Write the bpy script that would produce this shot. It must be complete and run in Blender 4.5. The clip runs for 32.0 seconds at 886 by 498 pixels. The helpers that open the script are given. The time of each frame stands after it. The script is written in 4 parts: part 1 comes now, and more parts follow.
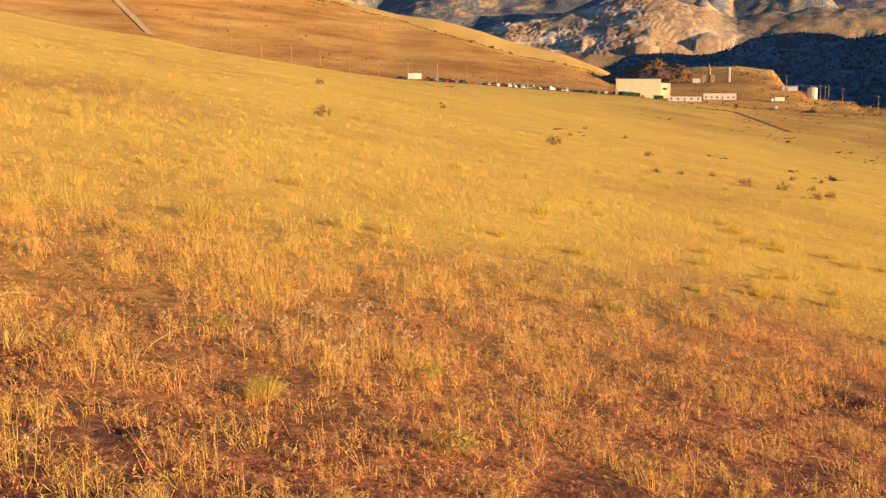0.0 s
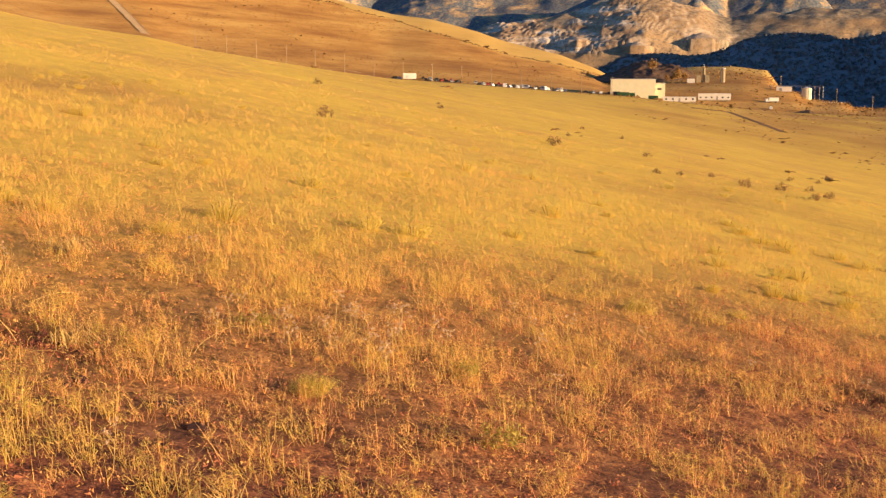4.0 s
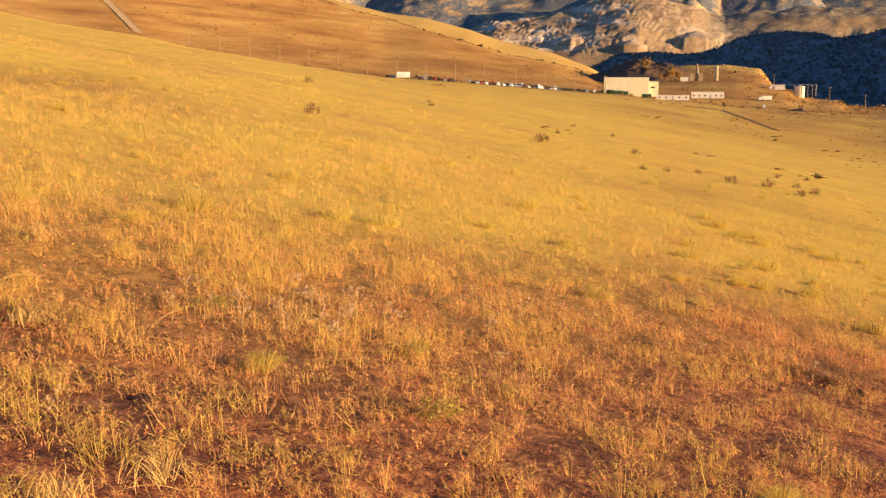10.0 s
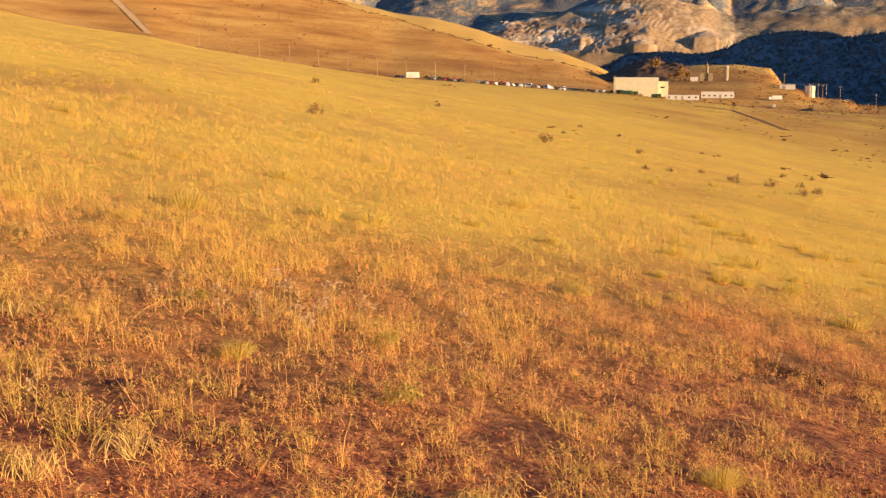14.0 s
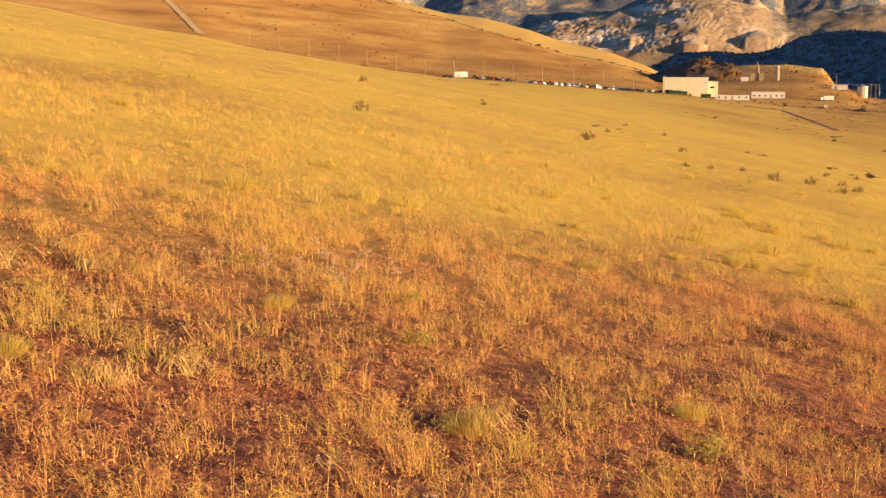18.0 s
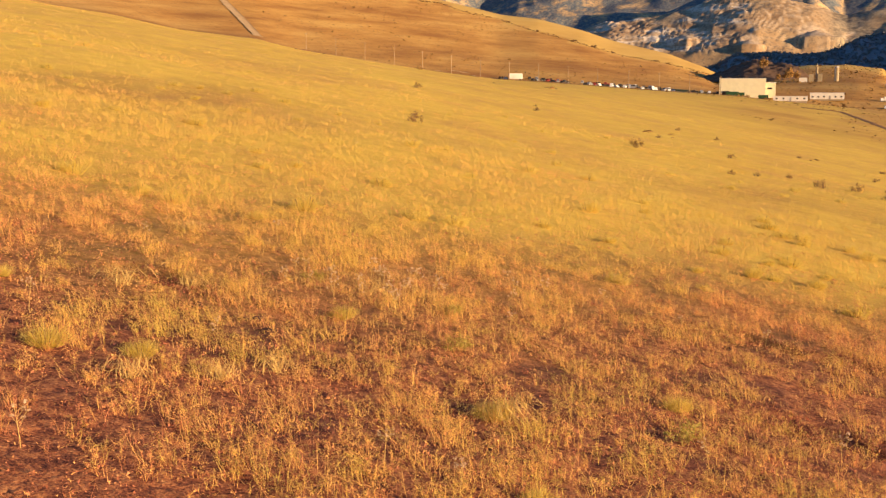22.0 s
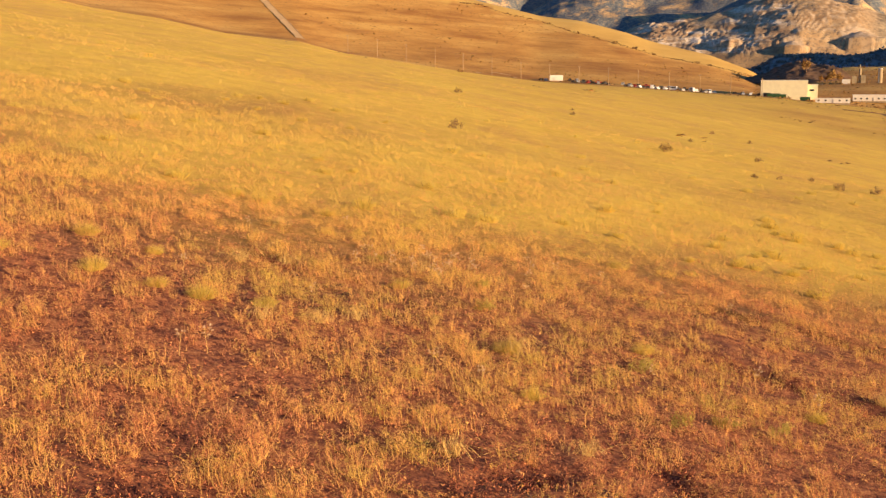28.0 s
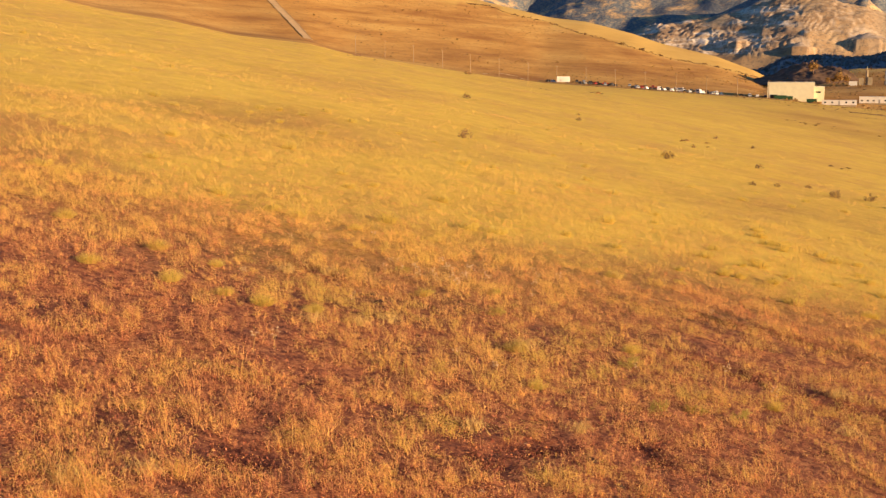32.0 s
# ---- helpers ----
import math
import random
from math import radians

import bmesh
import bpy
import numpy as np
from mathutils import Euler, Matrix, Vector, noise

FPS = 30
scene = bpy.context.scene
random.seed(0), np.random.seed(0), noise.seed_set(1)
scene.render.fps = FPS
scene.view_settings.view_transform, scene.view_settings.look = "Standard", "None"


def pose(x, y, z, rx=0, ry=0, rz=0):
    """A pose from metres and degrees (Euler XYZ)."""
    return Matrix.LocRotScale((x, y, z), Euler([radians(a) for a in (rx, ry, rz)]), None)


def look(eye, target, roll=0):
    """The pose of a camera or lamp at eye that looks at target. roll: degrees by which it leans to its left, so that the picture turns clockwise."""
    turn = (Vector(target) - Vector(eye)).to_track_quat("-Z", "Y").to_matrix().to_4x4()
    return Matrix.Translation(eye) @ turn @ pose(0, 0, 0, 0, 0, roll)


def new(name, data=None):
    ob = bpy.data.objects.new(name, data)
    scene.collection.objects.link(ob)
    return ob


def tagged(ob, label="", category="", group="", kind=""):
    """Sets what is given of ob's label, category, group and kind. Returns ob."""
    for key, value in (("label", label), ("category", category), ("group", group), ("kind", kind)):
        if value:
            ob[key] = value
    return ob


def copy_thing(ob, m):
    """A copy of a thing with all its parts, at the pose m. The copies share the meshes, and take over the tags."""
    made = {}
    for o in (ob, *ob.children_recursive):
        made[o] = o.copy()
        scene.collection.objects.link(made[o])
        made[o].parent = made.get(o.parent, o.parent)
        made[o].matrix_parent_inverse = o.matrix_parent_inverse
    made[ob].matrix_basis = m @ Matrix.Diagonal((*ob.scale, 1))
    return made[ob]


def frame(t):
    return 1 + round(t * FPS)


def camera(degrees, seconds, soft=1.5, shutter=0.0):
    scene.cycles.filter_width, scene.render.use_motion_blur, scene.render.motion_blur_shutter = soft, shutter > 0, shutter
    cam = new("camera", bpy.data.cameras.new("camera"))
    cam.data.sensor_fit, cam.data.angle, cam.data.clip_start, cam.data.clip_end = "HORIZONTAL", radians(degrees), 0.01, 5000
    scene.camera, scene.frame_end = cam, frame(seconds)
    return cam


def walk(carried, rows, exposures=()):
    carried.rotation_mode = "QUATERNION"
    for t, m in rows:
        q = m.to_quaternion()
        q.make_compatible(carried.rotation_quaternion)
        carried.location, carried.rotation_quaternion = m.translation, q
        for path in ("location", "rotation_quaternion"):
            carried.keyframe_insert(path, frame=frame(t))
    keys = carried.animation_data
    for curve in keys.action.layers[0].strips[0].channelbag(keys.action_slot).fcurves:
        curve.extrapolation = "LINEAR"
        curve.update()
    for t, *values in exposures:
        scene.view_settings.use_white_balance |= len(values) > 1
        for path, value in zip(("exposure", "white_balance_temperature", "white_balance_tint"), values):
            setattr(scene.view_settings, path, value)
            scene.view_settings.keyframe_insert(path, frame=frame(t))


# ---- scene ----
cam = camera(40.7, 32.0, soft=1.3)
METRES, EYE, TILT, LEAN, TURN = 10.5, 2.1, -8.0, 0.0, 0.0
ROWS = [
    (0.0, 0.0, 0.0, 0.0, 0.0, 0.0, -0.0),
    (0.5, -0.0073, -0.0061, 0.0004, -0.06, 0.01, -0.01),
    (1.0, -0.0124, -0.0156, -0.0015, -0.09, 0.0, -0.05),
    (1.5, -0.0139, -0.0204, -0.0027, -0.11, -0.0, -0.05),
    (2.0, -0.0176, -0.0208, -0.001, -0.14, -0.01, -0.04),
    (2.5, -0.0224, -0.0194, -0.002, -0.17, 0.0, -0.05),
    (3.0, -0.025, -0.0193, -0.0006, -0.21, 0.01, -0.06),
    (3.5, -0.0262, -0.0187, 0.0005, -0.24, -0.0, -0.05),
    (5.5, -0.0275, -0.0315, -0.0001, -0.39, -0.03, -0.06),
    (6.0, -0.0208, -0.0364, -0.001, -0.43, -0.04, -0.07),
    (6.5, -0.0139, -0.0389, -0.0005, -0.46, -0.05, -0.03),
    (7.0, -0.0088, -0.0396, -0.0, -0.48, -0.05, 0.01),
    (7.5, -0.0061, -0.0409, -0.0019, -0.5, -0.07, 0.04),
    (8.0, -0.0067, -0.0402, -0.0019, -0.51, -0.06, 0.04),
    (8.5, -0.0032, -0.0411, -0.0039, -0.55, -0.04, 0.03),
    (9.0, -0.0008, -0.0437, -0.0073, -0.55, -0.05, 0.04),
    (9.5, -0.0014, -0.0438, -0.0089, -0.55, -0.06, 0.06),
    (10.0, 0.001, -0.0438, -0.009, -0.54, -0.07, 0.06),
    (10.5, 0.0021, -0.043, -0.0096, -0.53, -0.08, 0.07),
    (11.0, 0.0058, -0.046, -0.0101, -0.54, -0.09, 0.07),
    (11.5, 0.0094, -0.0495, -0.0108, -0.53, -0.09, 0.06),
    (12.0, 0.0122, -0.0521, -0.0092, -0.53, -0.07, 0.08),
    (12.5, 0.0174, -0.0586, -0.01, -0.49, -0.08, 0.06),
    (13.0, 0.0208, -0.0648, -0.0088, -0.38, -0.07, 0.08),
    (13.5, 0.0237, -0.073, -0.0105, -0.2, -0.07, 0.08),
    (14.0, 0.027, -0.0816, -0.0122, -0.06, -0.06, 0.08),
    (14.5, 0.0303, -0.0885, -0.0154, 0.04, -0.05, 0.09),
    (16.5, 0.0463, -0.1372, -0.0258, 0.44, -0.06, 0.01),
    (17.0, 0.0481, -0.1505, -0.0295, 0.86, -0.06, -0.07),
    (17.5, 0.049, -0.1671, -0.0332, 1.48, -0.07, -0.16),
    (18.0, 0.0491, -0.1862, -0.034, 2.21, -0.08, -0.33),
    (18.5, 0.0507, -0.208, -0.0339, 2.81, -0.06, -0.4),
    (19.0, 0.0539, -0.229, -0.0326, 3.16, -0.06, -0.45),
    (19.5, 0.0565, -0.2465, -0.0295, 3.41, -0.04, -0.45),
    (20.0, 0.0601, -0.2655, -0.0271, 3.62, -0.04, -0.48),
    (20.5, 0.0616, -0.2887, -0.0253, 3.85, -0.04, -0.47),
    (21.0, 0.064, -0.311, -0.0225, 4.12, -0.04, -0.52),
    (21.5, 0.0684, -0.3357, -0.0194, 4.47, -0.03, -0.52),
    (22.0, 0.071, -0.3606, -0.017, 4.83, -0.05, -0.54),
    (22.5, 0.0713, -0.389, -0.0141, 5.19, -0.05, -0.57),
    (23.0, 0.0736, -0.4153, -0.0167, 5.48, -0.04, -0.61),
    (23.5, 0.0713, -0.4405, -0.0168, 5.69, -0.03, -0.67),
    (24.0, 0.0721, -0.4688, -0.0185, 5.89, -0.01, -0.69),
    (24.5, 0.0723, -0.4972, -0.0213, 6.07, -0.0, -0.7),
    (25.0, 0.0754, -0.5258, -0.0239, 6.21, 0.01, -0.74),
    (25.5, 0.0811, -0.5547, -0.0266, 6.32, 0.01, -0.76),
    (27.5, 0.1054, -0.6751, -0.0321, 6.69, -0.01, -0.75),
    (28.0, 0.1096, -0.704, -0.0313, 6.74, -0.02, -0.82),
    (28.5, 0.1101, -0.7316, -0.0294, 6.79, -0.03, -0.84),
    (29.0, 0.1104, -0.7569, -0.0263, 6.81, -0.02, -0.87),
    (29.5, 0.1093, -0.7852, -0.0251, 6.85, -0.02, -0.9),
    (30.0, 0.1074, -0.8139, -0.0241, 6.88, -0.01, -0.94),
    (30.5, 0.106, -0.8439, -0.0225, 6.91, -0.01, -0.95),
    (31.0, 0.1106, -0.8721, -0.0189, 6.95, -0.01, -0.98),
    (31.5, 0.1174, -0.8977, -0.014, 7.0, -0.01, -0.97),
    (32.0, 0.1202, -0.9261, -0.0141, 7.05, -0.02, -1.01),
]
walk(cam, [(t, pose(0, 0, EYE, TILT, LEAN, TURN) @ pose(METRES * x, METRES * y, METRES * z, 90 + pitch, roll, yaw)) for t, x, y, z, yaw, pitch, roll in ROWS],
     exposures=[(0.0, 0.95), (32.0, 0.90)])

# ---- light: a low evening sun from the valley side, clear sky ----
SUN_AZ, SUN_EL = 120.0, 9.0
world = bpy.data.worlds.new("sky")
scene.world = world
world.use_nodes = True
wn = world.node_tree
sky = wn.nodes.new("ShaderNodeTexSky")
sky.sky_type, sky.sun_disc = "NISHITA", False
sky.sun_elevation, sky.sun_rotation = radians(SUN_EL), radians(SUN_AZ)
sky.ozone_density, sky.dust_density = 5.0, 0.4
wn.links.new(sky.outputs[0], wn.nodes["Background"].inputs[0])
wn.nodes["Background"].inputs[1].default_value = 0.08
sun_data = bpy.data.lights.new("sun", "SUN")
sun_data.energy, sun_data.angle, sun_data.color = 5.0, radians(0.6), (1.0, 0.66, 0.34)
sun_at = Vector((math.sin(radians(SUN_AZ)) * math.cos(radians(SUN_EL)), math.cos(radians(SUN_AZ)) * math.cos(radians(SUN_EL)), math.sin(radians(SUN_EL))))
new("sun", sun_data).matrix_world = look(sun_at * 100, (0, 0, 0))


# ---- materials ----
def material(name, rough=0.9):
    m = bpy.data.materials.new(name)
    m.use_nodes = True
    b = m.node_tree.nodes["Principled BSDF"]
    b.inputs["Roughness"].default_value = rough
    b.inputs["Specular IOR Level"].default_value = 0.2
    return m, m.node_tree, b


def node(nt, kind, **inputs):
    n = nt.nodes.new(kind)
    for key, value in inputs.items():
        n.inputs[key.replace("_", " ")].default_value = value
    return n


def noise_tex(nt, scale, detail=4.0, rough=0.55, coords=None):
    n = node(nt, "ShaderNodeTexNoise", Scale=scale, Detail=detail, Roughness=rough)
    if coords is not None:
        nt.links.new(coords, n.inputs["Vector"])
    return n.outputs["Fac"]


def ramp(nt, fac, stops):
    r = nt.nodes.new("ShaderNodeValToRGB")
    while len(r.color_ramp.elements) < len(stops):
        r.color_ramp.elements.new(0.5)
    for e, (at, col) in zip(r.color_ramp.elements, stops):
        e.position, e.color = at, (*col, 1)
    nt.links.new(fac, r.inputs[0])
    return r.outputs[0]


def mix(nt, fac, a, b, kind="MIX"):
    m = nt.nodes.new("ShaderNodeMix")
    m.data_type, m.blend_type = "RGBA", kind
    for value, slot in ((fac, 0), (a, 6), (b, 7)):
        if isinstance(value, (float, int)):
            m.inputs[slot].default_value = value
        elif isinstance(value, tuple):
            m.inputs[slot].default_value = (*value, 1)
        else:
            nt.links.new(value, m.inputs[slot])
    return m.outputs[2]


def attr(nt, name):
    a = nt.nodes.new("ShaderNodeAttribute")
    a.attribute_name = name
    return a.outputs["Fac"]


def position(nt):
    return nt.nodes.new("ShaderNodeNewGeometry").outputs["Position"]


def bump(nt, bsdf, height, strength, distance):
    b = node(nt, "ShaderNodeBump", Strength=strength, Distance=distance)
    nt.links.new(height, b.inputs["Height"])
    nt.links.new(b.outputs[0], bsdf.inputs["Normal"])


def plain(name, col, rough=0.6, metal=0.0, vary=0.25, scale=3.0):
    m, nt, b = material(name, rough)
    b.inputs["Metallic"].default_value = metal
    pos = nt.nodes.new("ShaderNodeTexCoord").outputs["Object"]
    n = noise_tex(nt, scale, 5, 0.6, pos)
    dark = tuple(c * (1 - vary) for c in col)
    light = tuple(min(1, c * (1 + vary * 0.6)) for c in col)
    nt.links.new(ramp(nt, n, [(0.3, dark), (0.7, light)]), b.inputs["Base Color"])
    return m


def ground_material():
    m, nt, b = material("dry_hillside", 0.95)
    pos = position(nt)
    fine, mid, wide = noise_tex(nt, 9.0, 6, 0.7, pos), mix(nt, 0.5, noise_tex(nt, 0.9, 5, 0.6, pos), noise_tex(nt, 4.5, 5, 0.7, pos)), noise_tex(nt, 0.06, 4, 0.55, pos)
    fibre = mix(nt, 0.5, fine, noise_tex(nt, 55.0, 4, 0.7, pos))
    thatch = ramp(nt, fibre, [(0.38, (0.035, 0.011, 0.012)), (0.47, (0.22, 0.072, 0.04)), (0.56, (0.48, 0.195, 0.08)), (0.67, (0.66, 0.35, 0.15))])
    earth = ramp(nt, fine, [(0.3, (0.03, 0.011, 0.012)), (0.5, (0.15, 0.052, 0.036)), (0.72, (0.36, 0.15, 0.085))])
    soil = mix(nt, attr(nt, "trodden"), thatch, earth)
    straw = ramp(nt, mid, [(0.36, (0.48, 0.27, 0.05)), (0.5, (0.74, 0.495, 0.085)), (0.64, (0.87, 0.63, 0.12))])
    far = ramp(nt, wide, [(0.3, (0.66, 0.43, 0.068)), (0.7, (0.86, 0.635, 0.105))])
    straw = mix(nt, 0.5, straw, far)
    drift = node(nt, "ShaderNodeMapping", Scale=(1.0, 0.45, 1.0))
    nt.links.new(pos, drift.inputs["Vector"])
    blotch = mix(nt, 0.5, noise_tex(nt, 0.45, 6, 0.65, drift.outputs[0]), noise_tex(nt, 0.08, 4, 0.6, drift.outputs[0]))
    straw = mix(nt, ramp(nt, blotch, [(0.47, (0, 0, 0)), (0.62, (0.65, 0.65, 0.65))]), straw, (0.60, 0.33, 0.10))
    col = mix(nt, attr(nt, "cover"), soil, straw)
    along = node(nt, "ShaderNodeMapping", Scale=(0.25, 0.25, 2.2))
    nt.links.new(pos, along.inputs["Vector"])
    rough_far, speck = noise_tex(nt, 0.05, 7, 0.62, along.outputs[0]), noise_tex(nt, 0.30, 5, 0.7, pos)
    brown = ramp(nt, rough_far, [(0.35, (0.35, 0.16, 0.042)), (0.5, (0.52, 0.275, 0.07)), (0.65, (0.64, 0.385, 0.11))])
    brown = mix(nt, ramp(nt, speck, [(0.56, (0, 0, 0)), (0.72, (1, 1, 1))]), brown, (0.24, 0.13, 0.05))
    col = mix(nt, attr(nt, "brown"), col, brown)
    tan = ramp(nt, rough_far, [(0.3, (0.58, 0.36, 0.095)), (0.7, (0.70, 0.47, 0.13))])
    col = mix(nt, attr(nt, "upper"), col, tan)
    nt.links.new(col, b.inputs["Base Color"])
    both = mix(nt, 0.6, fine, noise_tex(nt, 1.6, 5, 0.7, pos))
    bump(nt, b, both, 0.8, 0.12)
    return m


def grass_material():
    m, nt, b = material("dry_grass", 0.75)
    island = nt.nodes.new("ShaderNodeNewGeometry").outputs["Random Per Island"]
    tone = mix(nt, 0.25, attr(nt, "tone"), island)
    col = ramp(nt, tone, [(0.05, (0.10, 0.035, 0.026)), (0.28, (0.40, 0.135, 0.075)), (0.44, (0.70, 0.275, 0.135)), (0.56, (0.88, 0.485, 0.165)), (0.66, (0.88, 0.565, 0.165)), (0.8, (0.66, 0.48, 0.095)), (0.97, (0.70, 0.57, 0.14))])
    nt.links.new(col, b.inputs["Base Color"])
    tr = nt.nodes.new("ShaderNodeBsdfTranslucent")
    nt.links.new(col, tr.inputs["Color"])
    ms = node(nt, "ShaderNodeMixShader", Fac=0.2)
    nt.links.new(b.outputs[0], ms.inputs[1])
    nt.links.new(tr.outputs[0], ms.inputs[2])
    nt.links.new(ms.outputs[0], nt.nodes["Material Output"].inputs[0])
    return m


def leaf_material(name, stops, through_light=0.25):
    m, nt, b = material(name, 0.8)
    island = nt.nodes.new("ShaderNodeNewGeometry").outputs["Random Per Island"]
    other = nt.nodes.new("ShaderNodeObjectInfo").outputs["Random"]
    col = ramp(nt, mix(nt, 0.3, island, other), stops)
    nt.links.new(col, b.inputs["Base Color"])
    tr = nt.nodes.new("ShaderNodeBsdfTranslucent")
    nt.links.new(col, tr.inputs["Color"])
    ms = node(nt, "ShaderNodeMixShader", Fac=through_light)
    nt.links.new(b.outputs[0], ms.inputs[1])
    nt.links.new(tr.outputs[0], ms.inputs[2])
    nt.links.new(ms.outputs[0], nt.nodes["Material Output"].inputs[0])
    return m


def mountain_material():
    m, nt, b = material("quarried_mountain", 0.95)
    pos = position(nt)
    wide, mid, fine = noise_tex(nt, 0.007, 5, 0.6, pos), noise_tex(nt, 0.018, 6, 0.65, pos), noise_tex(nt, 0.09, 4, 0.7, pos)
    rock = ramp(nt, mid, [(0.35, (0.38, 0.215, 0.10)), (0.5, (0.57, 0.36, 0.165)), (0.62, (0.70, 0.48, 0.25))])
    brush = ramp(nt, fine, [(0.38, (0.14, 0.12, 0.095)), (0.52, (0.31, 0.255, 0.18)), (0.66, (0.48, 0.37, 0.24))])
    col = mix(nt, ramp(nt, wide, [(0.42, (0, 0, 0)), (0.52, (1, 1, 1))]), rock, brush)
    flat = node(nt, "ShaderNodeMapping", Scale=(0.5, 0.5, 3.0))
    nt.links.new(pos, flat.inputs["Vector"])
    pale = ramp(nt, noise_tex(nt, 0.03, 6, 0.65, flat.outputs[0]), [(0.36, (0.30, 0.19, 0.115)), (0.47, (0.46, 0.31, 0.185)), (0.53, (0.58, 0.43, 0.28)), (0.61, (0.80, 0.70, 0.57))])
    col = mix(nt, attr(nt, "quarry"), col, pale)
    col = mix(nt, attr(nt, "bare"), col, ramp(nt, mid, [(0.35, (0.36, 0.22, 0.11)), (0.6, (0.52, 0.35, 0.18)), (0.75, (0.62, 0.46, 0.27))]))
    # sage's own blue-grey, pushed bluer to carry distance haze and blue shadow
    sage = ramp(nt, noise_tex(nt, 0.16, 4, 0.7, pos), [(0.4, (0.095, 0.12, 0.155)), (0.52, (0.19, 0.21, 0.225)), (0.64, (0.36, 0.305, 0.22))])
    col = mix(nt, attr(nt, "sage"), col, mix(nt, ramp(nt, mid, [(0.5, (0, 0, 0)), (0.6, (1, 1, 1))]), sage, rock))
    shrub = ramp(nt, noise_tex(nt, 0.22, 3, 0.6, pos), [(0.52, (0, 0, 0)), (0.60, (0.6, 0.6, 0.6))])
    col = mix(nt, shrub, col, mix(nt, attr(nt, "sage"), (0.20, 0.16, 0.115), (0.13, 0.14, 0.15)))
    chalk = ramp(nt, noise_tex(nt, 0.12, 5, 0.7, pos), [(0.35, (0.40, 0.29, 0.19)), (0.65, (0.70, 0.57, 0.42))])
    col = mix(nt, attr(nt, "face"), col, chalk)
    nt.links.new(col, b.inputs["Base Color"])
    bump(nt, b, fine, 0.4, 2.5)
    return m


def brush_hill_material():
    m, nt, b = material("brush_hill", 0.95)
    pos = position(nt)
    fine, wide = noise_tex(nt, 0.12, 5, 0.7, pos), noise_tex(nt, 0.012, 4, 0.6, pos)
    # the blue of evening shade and haze is put into this brush colour
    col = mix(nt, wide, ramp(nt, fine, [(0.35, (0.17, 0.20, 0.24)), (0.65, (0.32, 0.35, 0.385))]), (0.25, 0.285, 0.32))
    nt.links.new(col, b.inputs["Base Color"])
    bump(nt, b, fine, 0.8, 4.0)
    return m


GROUND, GRASS, MOUNTAIN, BRUSH = ground_material(), grass_material(), mountain_material(), brush_hill_material()
YELLOW_LEAF = leaf_material("rabbitbrush_leaf", [(0.1, (0.58, 0.43, 0.09)), (0.5, (0.78, 0.60, 0.13)), (0.9, (0.86, 0.70, 0.21))], 0.45)
SAGE_LEAF = leaf_material("sagebrush_leaf", [(0.1, (0.16, 0.095, 0.045)), (0.5, (0.27, 0.165, 0.075)), (0.9, (0.42, 0.28, 0.13))])
DRY_LEAF = leaf_material("dry_tussock", [(0.1, (0.22, 0.13, 0.05)), (0.5, (0.36, 0.22, 0.08)), (0.9, (0.50, 0.33, 0.12))])
GREEN_LEAF = leaf_material("weed_leaf", [(0.1, (0.30, 0.24, 0.05)), (0.5, (0.44, 0.36, 0.08)), (0.9, (0.58, 0.47, 0.13))])
GOLD_LEAF = leaf_material("autumn_leaf", [(0.1, (0.24, 0.13, 0.045)), (0.5, (0.40, 0.235, 0.075)), (0.9, (0.52, 0.33, 0.11))])
# foliage greyed and lightened to sink into the shade-coloured brush hill
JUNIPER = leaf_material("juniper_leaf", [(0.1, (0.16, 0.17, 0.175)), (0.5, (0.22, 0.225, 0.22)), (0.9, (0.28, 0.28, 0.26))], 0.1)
TWIG = plain("twig", (0.22, 0.13, 0.07), 0.9)
STRAW = plain("pale_straw", (0.70, 0.48, 0.17), 0.8, vary=0.3, scale=8)
PALE_SEED = leaf_material("pale_seed_head", [(0.1, (0.52, 0.34, 0.20)), (0.5, (0.70, 0.50, 0.31)), (0.9, (0.82, 0.64, 0.44))], 0.35)
CLOD = plain("dark_clod", (0.085, 0.042, 0.034), 0.95, vary=0.5, scale=18)
STONE = plain("hill_stone", (0.24, 0.13, 0.085), 0.9, vary=0.5, scale=6)
ROCK = plain("outcrop_rock", (0.17, 0.105, 0.068), 0.95, vary=0.55, scale=0.35)
DIRT = plain("packed_dirt", (0.62, 0.42, 0.21), 0.95, vary=0.2, scale=0.2)
GULLY = plain("gully_dirt", (0.44, 0.27, 0.12), 0.95, vary=0.35, scale=0.3)
DARK_DIRT = plain("ditch_dirt", (0.33, 0.18, 0.08), 0.95, vary=0.4, scale=0.3)
WHITE = plain("white_cladding", (0.78, 0.74, 0.66), 0.5, vary=0.06, scale=0.3)
CREAM = plain("cream_steel", (0.78, 0.72, 0.50), 0.5, vary=0.08, scale=0.4)
ROOF = plain("pale_roof", (0.70, 0.68, 0.64), 0.5, vary=0.1)
GREEN = plain("green_steel", (0.04, 0.10, 0.05), 0.5)
GLASS = plain("dark_glass", (0.03, 0.035, 0.04), 0.15, vary=0.1)
RUBBER = plain("tyre_rubber", (0.025, 0.025, 0.025), 0.85)
STEEL = plain("grey_steel", (0.45, 0.44, 0.42), 0.45, 0.5)
POLE_WOOD = plain("pole_wood", (0.42, 0.30, 0.18), 0.9)
CONCRETE = plain("concrete", (0.40, 0.32, 0.20), 0.85, vary=0.2, scale=0.5)
CAR_WHITE = plain("white_car_paint", (0.75, 0.75, 0.74), 0.3, vary=0.05)
